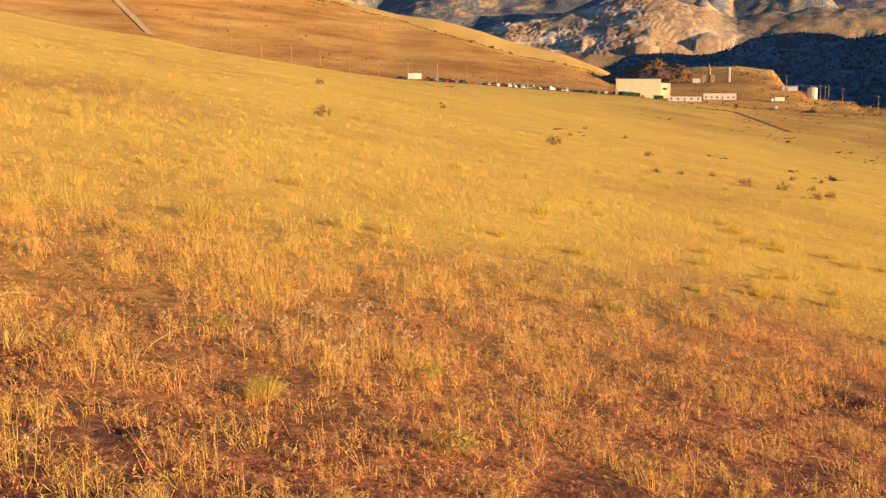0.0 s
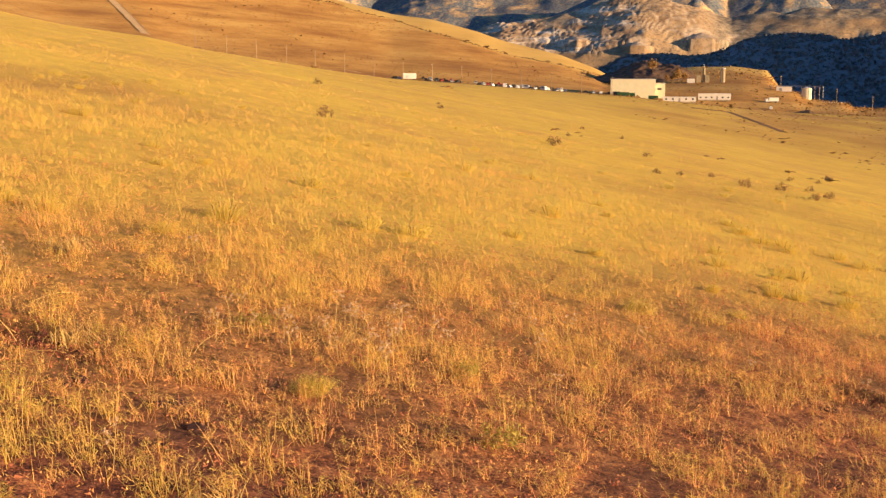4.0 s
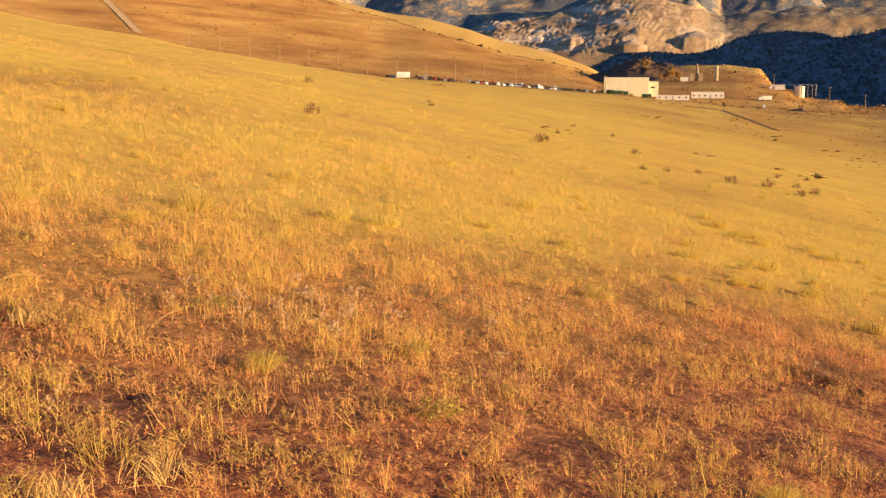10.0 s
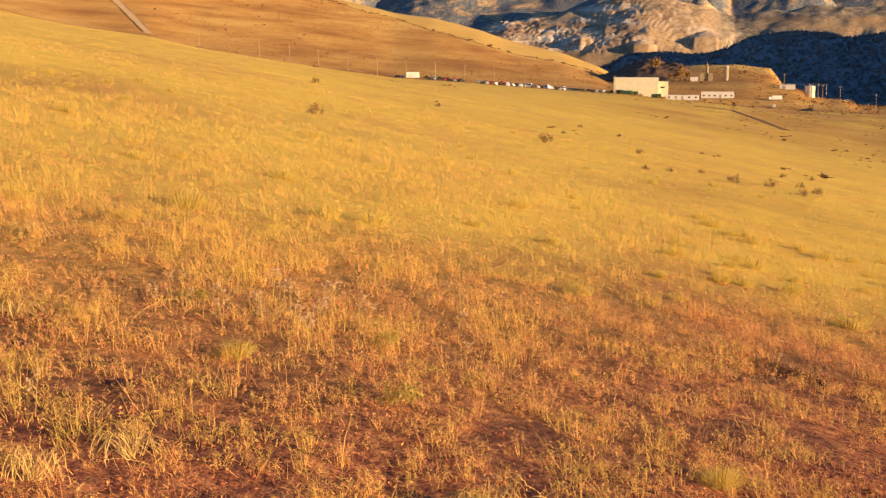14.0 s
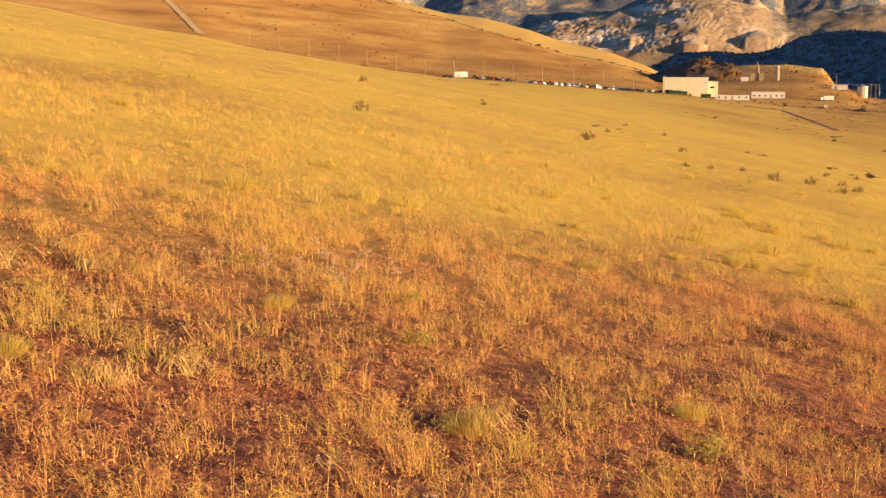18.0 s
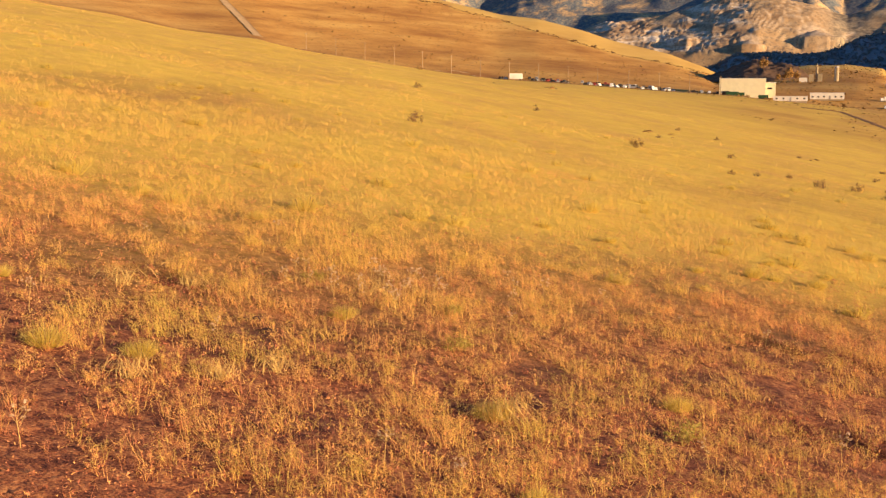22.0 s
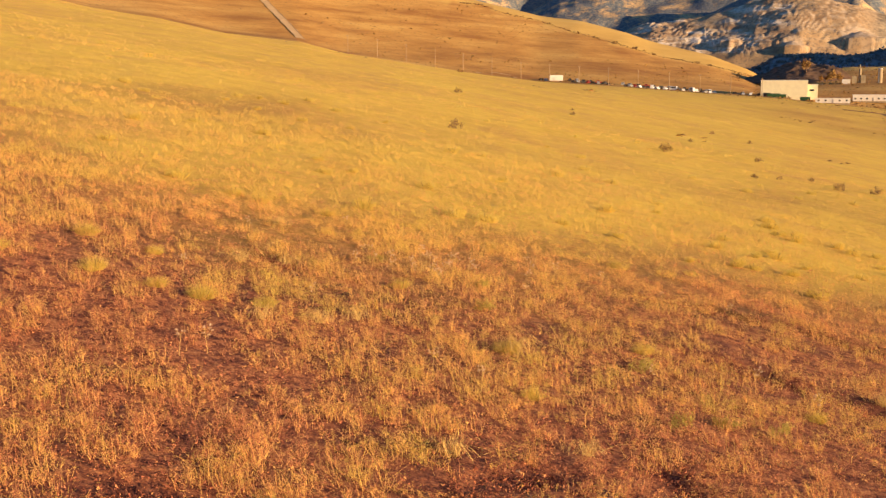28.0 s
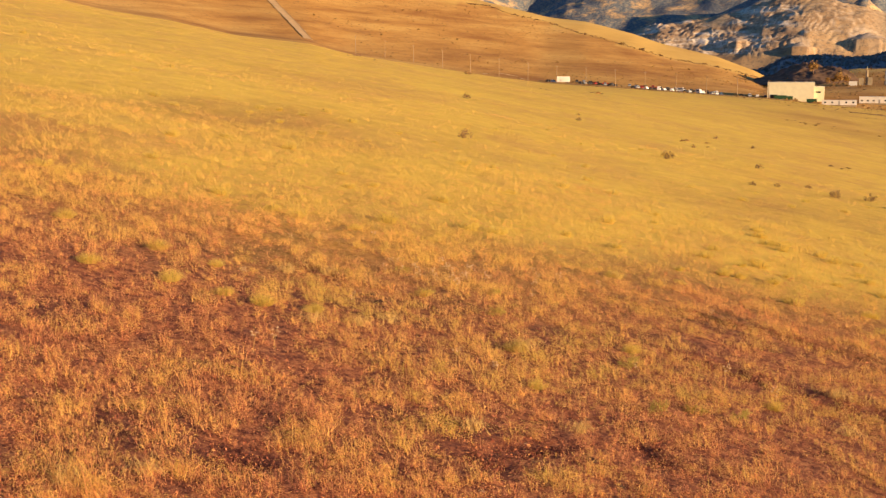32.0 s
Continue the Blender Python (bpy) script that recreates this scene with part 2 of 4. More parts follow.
CAR_SILVER = plain("silver_car_paint", (0.50, 0.50, 0.50), 0.3, 0.4, 0.05)
CAR_DARK = plain("dark_car_paint", (0.05, 0.045, 0.045), 0.3, 0.1, 0.05)
CAR_RED = plain("red_car_paint", (0.28, 0.04, 0.03), 0.3, 0.1, 0.05)


# ---- the lie of the land ----
def lattice(ix, iy, seed):
    n = (ix.astype(np.int64) * 374761393 + iy.astype(np.int64) * 668265263 + seed * 974711) & 0x7FFFFFFF
    n = ((n ^ (n >> 13)) * 1274126177) & 0x7FFFFFFF
    return ((n ^ (n >> 16)) & 0xFFFFF) / 0xFFFFF * 2 - 1


def swell(x, y, size, seed=0, octaves=3, gain=0.5):
    """Smooth noise between about -1 and 1, its largest lumps of that size in metres."""
    total, amp = 0.0, 1.0
    for k in range(octaves):
        u, v = x / size * 2 ** k, y / size * 2 ** k
        iu, iv = np.floor(u), np.floor(v)
        fu, fv = u - iu, v - iv
        fu, fv = fu * fu * (3 - 2 * fu), fv * fv * (3 - 2 * fv)
        s = seed + 17 * k
        low = lattice(iu, iv, s) * (1 - fu) + lattice(iu + 1, iv, s) * fu
        high = lattice(iu, iv + 1, s) * (1 - fu) + lattice(iu + 1, iv + 1, s) * fu
        total = total + amp * (low * (1 - fv) + high * fv)
        amp *= gain
    return total


def ease(a, b, v):
    w = np.clip((v - a) / (b - a), 0, 1)
    return w * w * (3 - 2 * w)


def curve(a, pairs):
    return np.interp(a, [p[0] for p in pairs], [p[1] for p in pairs])


# landforms seen from the first standpoint: bearing in degrees, rise over run
BROW = [(-40, 0.12), (-27.2, 0.0805), (-24.9, 0.069), (-23.2, 0.0625), (-20.2, 0.0545), (-17.2, 0.0427), (-13.6, 0.0352), (-11.45, 0.0257), (-8.1, 0.0165), (-4.9, 0.0078), (-2.25, 0.0018), (1.8, -0.0032), (5.8, -0.0088), (8.2, -0.0115),
        (10.8, -0.0160), (13.6, -0.0208), (16.2, -0.0245), (20.2, -0.0275), (40, -0.03)]
CREST = [(-40, 0.15), (-15, 0.11), (-4.9, 0.066), (-2.2, 0.0547), (-0.4, 0.0505), (1.8, 0.041), (3.1, 0.0332), (5.8, 0.0216), (7.4, 0.011), (8.2, 0.0035), (9.7, 0.007), (11.9, 0.0118),
         (13.6, 0.012), (15.4, 0.0085), (15.75, -0.003), (16.4, -0.0085), (17.1, -0.0145), (17.8, -0.018), (18.6, -0.0203), (20.2, -0.021), (40, -0.02)]
MOUND = [(8.2, -0.006), (10.8, -0.0034), (14.3, -0.003), (15.7, -0.006), (16.4, -0.0078), (17.1, -0.0136), (17.8, -0.0158), (18.75, -0.0168), (19.1, -0.0212), (20.2, -0.0225), (40, -0.025)]
TRACE = [(-40, 0.13), (-4.9, 0.0632), (-3.8, 0.056), (-2.2, 0.0501), (-0.6, 0.041), (1.8, 0.0295), (3.6, 0.0203), (5.8, 0.0133), (8.0, 0.0032), (8.6, 0.003), (9.7, 0.004), (11.9, 0.0088), (13.6, 0.009), (15.4, 0.0048), (16.1, -0.005), (17.4, 0.05), (40, 0.05)]


# worn ruts and bare patches on the slope: ends, half width, depth
RUTS = [((1.5, 9.05), (3.0, 9.0), 0.12, 0.05), ((3.0, 9.0), (5.7, 8.2), 0.22, 0.09), ((2.6, 5.75), (4.8, 4.95), 0.24, 0.09), ((0.15, 0.0), (0.6, -0.05), 0.18, 0.05), ((1.75, 1.4), (2.0, 0.9), 0.17, 0.05), ((0.45, 0.35), (1.0, 0.75), 0.18, 0.04), ((-0.1, 0.75), (0.35, 0.9), 0.14, 0.04), ((-1.5, -1.3), (-1.2, -1.1), 0.2, 0.04),
        ((-2.9, 6.6), (-2.3, 6.3), 0.18, 0.05)]


def worn(x, y):
    """How bare the ground is, 0 to 1, and how far it is sunk."""
    x = x + 0.18 * swell(x, y, 0.5, 91, 2)
    y = y + 0.18 * swell(x, y, 0.5, 92, 2)
    bare, sunk = 0 * x, 0 * x
    for (ax, ay), (bx, by), half, depth in RUTS:
        w = np.clip(((x - ax) * (bx - ax) + (y - ay) * (by - ay)) / ((bx - ax) ** 2 + (by - ay) ** 2), 0, 1)
        d = np.hypot(x - ax - w * (bx - ax), y - ay - w * (by - ay))
        k = 1 - ease(0.5 * half, 1.4 * half, d)
        bare, sunk = np.maximum(bare, k), np.maximum(sunk, k * depth)
    return bare, sunk


def land(x, y):
    x, y = np.asarray(x, float), np.asarray(y, float)
    r = np.hypot(x, y)
    a = np.degrees(np.arctan2(x, y))
    a = np.where(np.abs(a) > 60, np.sign(a) * 60, a)
    near = 0.25 - 0.19 * x - 0.003 * y + 0.032 * swell(x, y, 2.2, 3, 3) + 0.016 * swell(x, y, 0.4, 93, 2) * (1 - ease(12, 22, r)) - worn(x, y)[1] + 0.25 * swell(x, y, 22, 5, 2) * ease(12, 60, r)
    r1 = curve(a, [(-20, 300), (0, 500), (8, 620), (20, 650)])
    brow, crest = curve(a, BROW), curve(a, CREST)
    first = near * (1 - ease(60, r1, r)) + (2.1 + brow * r) * ease(60, r1, r)
    hollow = curve(a, [(-3, 5.0), (4, 0.6)])
    mound = np.where(a < 8.2, brow + 0.3 * (crest - brow), curve(a, MOUND))
    rings = [r1, r1 + 60, 0 * r + 730, 0 * r + 850, 0 * r + 1150, 0 * r + 1450, 0 * r + 5200]
    z2 = 2.1 + crest * 1150
    heights = [2.1 + brow * r1, 2.1 + brow * (r1 + 60) - hollow, 2.1 + (brow + 0.0006) * 730, 2.1 + mound * 850, z2, z2 - 30 - 0.3 * np.abs(z2), 0 * r - 40]
    z = first
    for k in range(6):
        w = (r - rings[k]) / (rings[k + 1] - rings[k])
        z = np.where((w >= 0) & (r >= rings[k]), heights[k] * (1 - w) + heights[k + 1] * w, z)
    return np.where(r > r1, z + (0.5 * swell(x, y, 40, 9, 3)) * ease(0, 60, r - r1), z)


def at(x, y):
    return float(land(x, y))


def from_bearing(bearing, r):
    return r * math.sin(radians(bearing)), r * math.cos(radians(bearing))


def meet(bearing, rise, start=690.0, stop=1300.0):
    """Where a line of sight from the first standpoint meets the land past a distance."""
    r = np.arange(start, stop, 1.0)
    x, y = from_bearing(bearing, r)
    z = land(x, y)
    k = int(np.argmax(np.append(z >= 2.1 + rise * r, True)[:len(r)])) if (z >= 2.1 + rise * r).any() else len(r) - 1
    return float(x[k]), float(y[k]), float(z[k])


def sheet(name, xs, ys, zs, closed=False, marks=()):
    """A mesh over a grid of rows and columns."""
    rows, cols = xs.shape
    idx = np.arange(rows * cols).reshape(rows, cols)
    if closed:
        idx = np.concatenate([idx, idx[:, :1]], 1)
    quads = np.stack([idx[:-1, :-1], idx[:-1, 1:], idx[1:, 1:], idx[1:, :-1]], -1).reshape(-1, 4)
    return raw_mesh(name, np.stack([xs, ys, zs], -1).reshape(-1, 3), quads, marks)


def raw_mesh(name, verts, faces, marks=()):
    me = bpy.data.meshes.new(name)
    n = faces.shape[1]
    me.vertices.add(len(verts))
    me.vertices.foreach_set("co", verts.astype(np.float32).ravel())
    me.loops.add(faces.size)
    me.loops.foreach_set("vertex_index", faces.astype(np.int32).ravel())
    me.polygons.add(len(faces))
    me.polygons.foreach_set("loop_start", np.arange(0, faces.size, n, dtype=np.int32))
    me.update(calc_edges=True)
    for key, values in marks:
        me.attributes.new(key, "FLOAT", "POINT").data.foreach_set("value", values.astype(np.float32).ravel())
    return me


def smooth(me):
    me.polygons.foreach_set("use_smooth", np.ones(len(me.polygons), dtype=bool))
    return me


# one sheet of ground, fine in the valley that the camera faces, out to the horizon
bearings = np.radians(np.concatenate([np.arange(-34, 28, 0.28), np.arange(28, 326, 4.0)]))
radii = np.concatenate([[0.0, 0.4, 0.8], np.arange(1.0, 14, 0.1), np.geomspace(14, 5200, 205)])
B, R = np.meshgrid(bearings, radii)
GX, GY = R * np.sin(B), R * np.cos(B)
GZ = land(GX, GY)
GA = np.degrees(np.arctan2(GX, GY))
r_brow = curve(GA, [(-20, 300), (0, 500), (8, 620), (20, 650)])
cover = ease(6, 19, GY - 0.3 * np.clip(GX, -8, 8) + 3 * swell(GX, GY, 6, 8)) * (1 - 0.4 * ease(0.05, 0.5, swell(GX, GY * 0.5, 11, 9, 3)) * (1 - ease(22, 60, R)))
trodden = np.clip(worn(GX, GY)[0] + 0.7 * ease(0.25, 0.7, swell(GX, GY, 0.8, 57, 3, 0.6)), 0, 1)
brown = ease(-10, 30, R - r_brow - 10 * swell(GX, GY, 30, 4))
brown = np.clip(brown + 0.4 * ease(430, 600, R) * ease(1, 7, GA) * ease(-0.4, 0.4, swell(GX * 0.4, GY, 22, 36, 3)) + 0.75 * ease(170, 430, R) * ease(5.5, 12, GA) * ease(-0.75, 0.35, swell(GX, GY * 0.3, 26, 6, 3)) * (R < r_brow + 40), 0, 1)
rise = (GZ - 2.1) / np.maximum(R, 1)
upper = ((rise > curve(GA, TRACE)) & (R > 750)).astype(float)
ground = tagged(new("ground", smooth(sheet("ground", GX, GY, GZ, True, [("cover", cover), ("trodden", trodden), ("brown", brown), ("upper", upper)]))),
                "sloping hillside of dry golden grass and bare soil", "ground", kind="structure")
ground.data.materials.append(GROUND)

# the brush hill across the valley, its higher sunward shoulder unseen, added for shade
RIDGE = [(4, 0.0), (7.9, 0.0119), (8.9, 0.0215), (10.5, 0.0226), (11.5, 0.0199), (12.5, 0.0207), (13.3, 0.0252), (14.3, 0.0331), (16.0, 0.0359), (17.7, 0.0343), (18.5, 0.0302), (20.1, 0.0335),
         (21.5, 0.042), (23, 0.056), (26, 0.076), (33, 0.098), (42, 0.10), (55, 0.05)]
B, R = np.meshgrid(np.radians(np.arange(4, 55, 0.12)), np.linspace(930, 2000, 80))
HX, HY = R * np.sin(B), R * np.cos(B)
HA = np.degrees(B)
top = 2.1 + curve(HA, RIDGE) * 1550
# pulls the out-of-view shoulder nearer so its shadow covers the lower face
near_side = 270 * ease(21.3, 29, HA)
HZ = -45 + (top + 45) * np.where(R + near_side < 1550, ease(1180, 1560, R + near_side), 1 - 0.7 * ease(1540, 2000, R + near_side)) + 4.0 * swell(HX, HY, 90, 21, 5, 0.6)
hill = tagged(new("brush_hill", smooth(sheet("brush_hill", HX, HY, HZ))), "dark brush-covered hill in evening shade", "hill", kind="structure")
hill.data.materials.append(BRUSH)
g = np.random.default_rng(3)
ri, ci = g.integers(24, 50, 5200), g.integers(20, 150, 5200)
grid = np.stack([HX, HY, HZ + 1.0], -1)
f = g.uniform(0, 1, (5200, 1))
mid = grid[ri, ci] * (1 - f) + grid[ri + 1, ci] * f + g.normal(0, 1, (5200, 3)) * np.array([2, 2, 0.3])
tri = mid[:, None, None, :] + g.normal(0, 1, (5200, 6, 3, 3)) * np.array([1.5, 1.5, 1.2])
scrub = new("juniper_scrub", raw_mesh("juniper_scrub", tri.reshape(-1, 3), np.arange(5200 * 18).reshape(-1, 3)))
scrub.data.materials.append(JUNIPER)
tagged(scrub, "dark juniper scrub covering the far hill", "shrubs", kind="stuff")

# the quarried foothills and the mountains behind, range by range
def mountain_range(name, label, profile, r0, depth, rough, seed, quarry=0.0, sage=0.0, heaps=(), spurs=()):
    """A range whose skyline follows a profile of bearing and rise, with spurs, terraces and spoil heaps."""
    B, R = np.meshgrid(np.radians(np.concatenate([np.arange(-42, -9, 0.5), np.arange(-9, 24, 0.075 * r0 / 2050), np.arange(24, 44, 0.5)])), np.linspace(r0 - depth, r0 + 0.3 * depth, 110 if quarry else 80))
    x, y, a = R * np.sin(B), R * np.cos(B), np.degrees(B)
    top = 2.1 + curve(a, profile) * r0
    w = 1 - np.abs(R - r0) / depth
    z = -60 + (top + 60) * (0.35 * w + 0.65 * ease(0, 1, w))
    spur = 1 - 2 * np.abs(swell(x + 0.8 * y, y - 0.3 * x, 170, seed + 5, 4, 0.5))
    z = z + ease(0, 0.3, w) * (1.2 * rough * swell(x, y, 330, seed, 2) + (0.24 + 0.1 * quarry) * rough * spur + (0.06 + 0.06 * quarry) * rough * swell(x, y, 40, seed + 9, 3, 0.6))
    for bearing, far_off, at_rise, wide in spurs:
        px, py = from_bearing(bearing, far_off)
        d = np.hypot(x - px, y - py) / wide * (1 + 0.25 * swell(x, y, 120, seed + 4, 3))
        z = np.maximum(z, (2.1 + at_rise * far_off) * (1 - d) + 0.1 * rough * spur)
    dug = quarry * ease(-0.35, 0.05, swell(x, y * 0.5, 200, seed + 3, 3)) * ease(1.0, 3.0, a) * (1 - ease(11.5, 13.5, a))
    rise = (z - 2.1) / R
    bare = 0.8 * quarry * np.clip(ease(8.6, 10, a) * (1 - ease(12.2, 13.4, a)) + ease(14.2, 15.2, a) * ease(0.038, 0.041, rise) * (1 - ease(0.047, 0.050, rise)), 0, 1)
    dug = np.clip(dug * (1 - 0.4 * bare) + quarry * ease(0.028, 0.030, rise) * (1 - ease(0.036, 0.038, rise)) * ease(13.2, 13.8, a) * ease(0.1, 0.4, swell(x, y, 60, 77, 2)), 0, 1)
    plain_floor = quarry * ease(5.3, 6.3, a) * (1 - ease(9.3, 10.2, a)) * (1 - ease(0.021, 0.025, rise))
    dug, bare = dug * (1 - plain_floor), np.maximum(bare, plain_floor)
    level = z / 7.0 + 2.4 * swell(x, y, 90, seed + 7, 4, 0.6)
    step = level - np.floor(level)
    z = z + 0.6 * dug * (ease(0.7, 0.92, step) - step) * 7.0
    face = dug * ease(0.6, 0.72, step) * (1 - ease(0.93, 1.0, step)) * ease(-0.3, 0.3, swell(x, y, 45, seed + 2, 3))
    for bearing, at_rise, high, wide in heaps:
        col = np.abs(a[0] - bearing).argmin()
        row = np.abs(np.where(R[:, col] < r0, (z[:, col] - 2.1) / R[:, col], 9) - at_rise).argmin()
        cone = 1 - np.hypot(x - x[row, col], y - y[row, col]) / wide
        z = np.maximum(z, np.where(cone > 0, z[row, col] + high * (cone - 0.25) + 0.6 * swell(x, y, 9, seed, 2), z))
        face = np.maximum(face, 0.8 * ease(0.2, 0.35, cone))
    ob = new(name, sheet(name, x, y, z, marks=[("quarry", dug), ("sage", 0 * x + sage), ("bare", bare), ("face", face)]))
    ob.data.materials.append(MOUNTAIN)
    return tagged(ob, label, "mountains", kind="structure")


mountain_range("quarry_hills", "tan foothills cut by pale quarry terraces",
               [(-42, -0.02), (-1.0, -0.02), (0.6, 0.010), (1.8, 0.040), (3.0, 0.049), (5.5, 0.052), (7.0, 0.055), (8.5, 0.061), (10.5, 0.060), (12.2, 0.056), (13.6, 0.048), (15.5, 0.050), (17.5, 0.050),
                (19.5, 0.049), (21, 0.049), (28, 0.048), (44, 0.04)], 2050, 430, 15, 131, 1.0,
               heaps=[(9.4, 0.029, 9, 24), (12.3, 0.034, 12, 40), (6.6, 0.034, 8, 26)])
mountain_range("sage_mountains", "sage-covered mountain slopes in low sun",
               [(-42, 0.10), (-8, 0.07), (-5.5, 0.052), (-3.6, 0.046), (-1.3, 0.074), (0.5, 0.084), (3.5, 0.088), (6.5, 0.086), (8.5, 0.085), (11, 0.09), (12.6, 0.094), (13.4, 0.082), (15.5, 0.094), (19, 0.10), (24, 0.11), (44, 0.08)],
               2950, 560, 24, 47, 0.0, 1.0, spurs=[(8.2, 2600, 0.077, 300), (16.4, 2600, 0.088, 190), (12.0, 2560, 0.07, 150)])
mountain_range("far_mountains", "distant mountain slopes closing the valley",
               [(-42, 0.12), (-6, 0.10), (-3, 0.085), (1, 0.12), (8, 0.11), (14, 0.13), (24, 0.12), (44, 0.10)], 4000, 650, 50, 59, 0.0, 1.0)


# ---- building blocks ----
def part(name, bm, mat, parent=None, label=""):
    me = bpy.data.meshes.new(name)
    bm.to_mesh(me)
    bm.free()
    me.materials.append(mat)
    ob = new(name, me)
    ob.parent = parent
    return tagged(ob, label)


def thing(name, label, category, group=""):
    return tagged(new(name), label, category, group)


def box(cx, cy, cz, sx, sy, sz, bevel=0.0, bm=None):
    """A box of that size about a middle point, z its underside."""
    bm = bm or bmesh.new()
    made = bmesh.ops.create_cube(bm, size=1, matrix=Matrix.LocRotScale((cx, cy, cz + sz / 2), None, (sx, sy, sz)))
    if bevel:
        edges = list({e for v in made["verts"] for e in v.link_edges})
        bmesh.ops.bevel(bm, geom=edges, offset=bevel, segments=2, affect="EDGES")
    return bm


def tube(a, b, r1, r2=None, sides=10, bm=None):
    bm = bm or bmesh.new()
    a, b = Vector(a), Vector(b)
    m = Matrix.Translation((a + b) / 2) @ (b - a).to_track_quat("Z", "Y").to_matrix().to_4x4()
    bmesh.ops.create_cone(bm, cap_ends=True, segments=sides, radius1=r1, radius2=r1 if r2 is None else r2, depth=(b - a).length, matrix=m)
    return bm


# ---- the dry grass ----
rng = np.random.default_rng(7)
APEX = np.array([1.2, -13.0])


def scatter(count, r_in, r_out, wide=(-30, 25)):
    r = rng.uniform(r_in, r_out, count) + rng.normal(0, 0.8, count)
    b = np.radians(rng.uniform(wide[0], wide[1], count) + rng.normal(0, 2.5, count))
    return APEX[0] + r * np.sin(b), APEX[1] + r * np.cos(b)


def blades(x, y, lean_x, lean_y, high, width, tone, joints, lift=-0.01):
    """Bent, tapering blades that stand on the land, each with so many joints below its tip."""
    n = len(x)
    z = land(x, y) + lift
    turn = rng.uniform(0, math.pi, n)
    side = np.stack([np.cos(turn), np.sin(turn), 0 * turn], -1) * width[:, None] * 0.5
    levels = np.linspace(0, 1, joints + 1)
    verts = []
    for s in levels[:-1]:
        mid = np.stack([x + lean_x * s ** 1.7, y + lean_y * s ** 1.7, z + high * s * (1 - 0.18 * s)], -1)
        verts += [mid - side * (1 - 0.5 * s), mid + side * (1 - 0.5 * s)]
    verts.append(np.stack([x + lean_x, y + lean_y, z + high * 0.82], -1))
    verts = np.stack(verts, 1)
    per = verts.shape[1]
    faces = []
    for k in range(joints - 1):
        faces += [(2 * k, 2 * k + 1, 2 * k + 3), (2 * k, 2 * k + 3, 2 * k + 2)]
    faces.append((2 * joints - 2, 2 * joints - 1, 2 * joints))
    faces = np.array(faces)[None] + (np.arange(n) * per)[:, None, None]
    return verts.reshape(-1, 3), faces.reshape(-1, 3), np.repeat(tone, per)


def ripeness(x, y):
    """The grass's colour from place to place: rust-brown low growth near by, golden further up the field."""
    rust = ease(-0.15, 0.55, swell(x, y * 0.7, 4.5, 9, 3))
    far = ease(5, 18, y - 0.3 * x + 3 * swell(x, y, 5, 8, 2))
    return 0.55 + 0.075 * (1 - ease(3, 8, y)) + 0.24 * far - (0.15 - 0.05 * far) * rust + 0.06 * swell(x, y, 1.1, 53, 2), rust * (1 - 0.75 * far), far


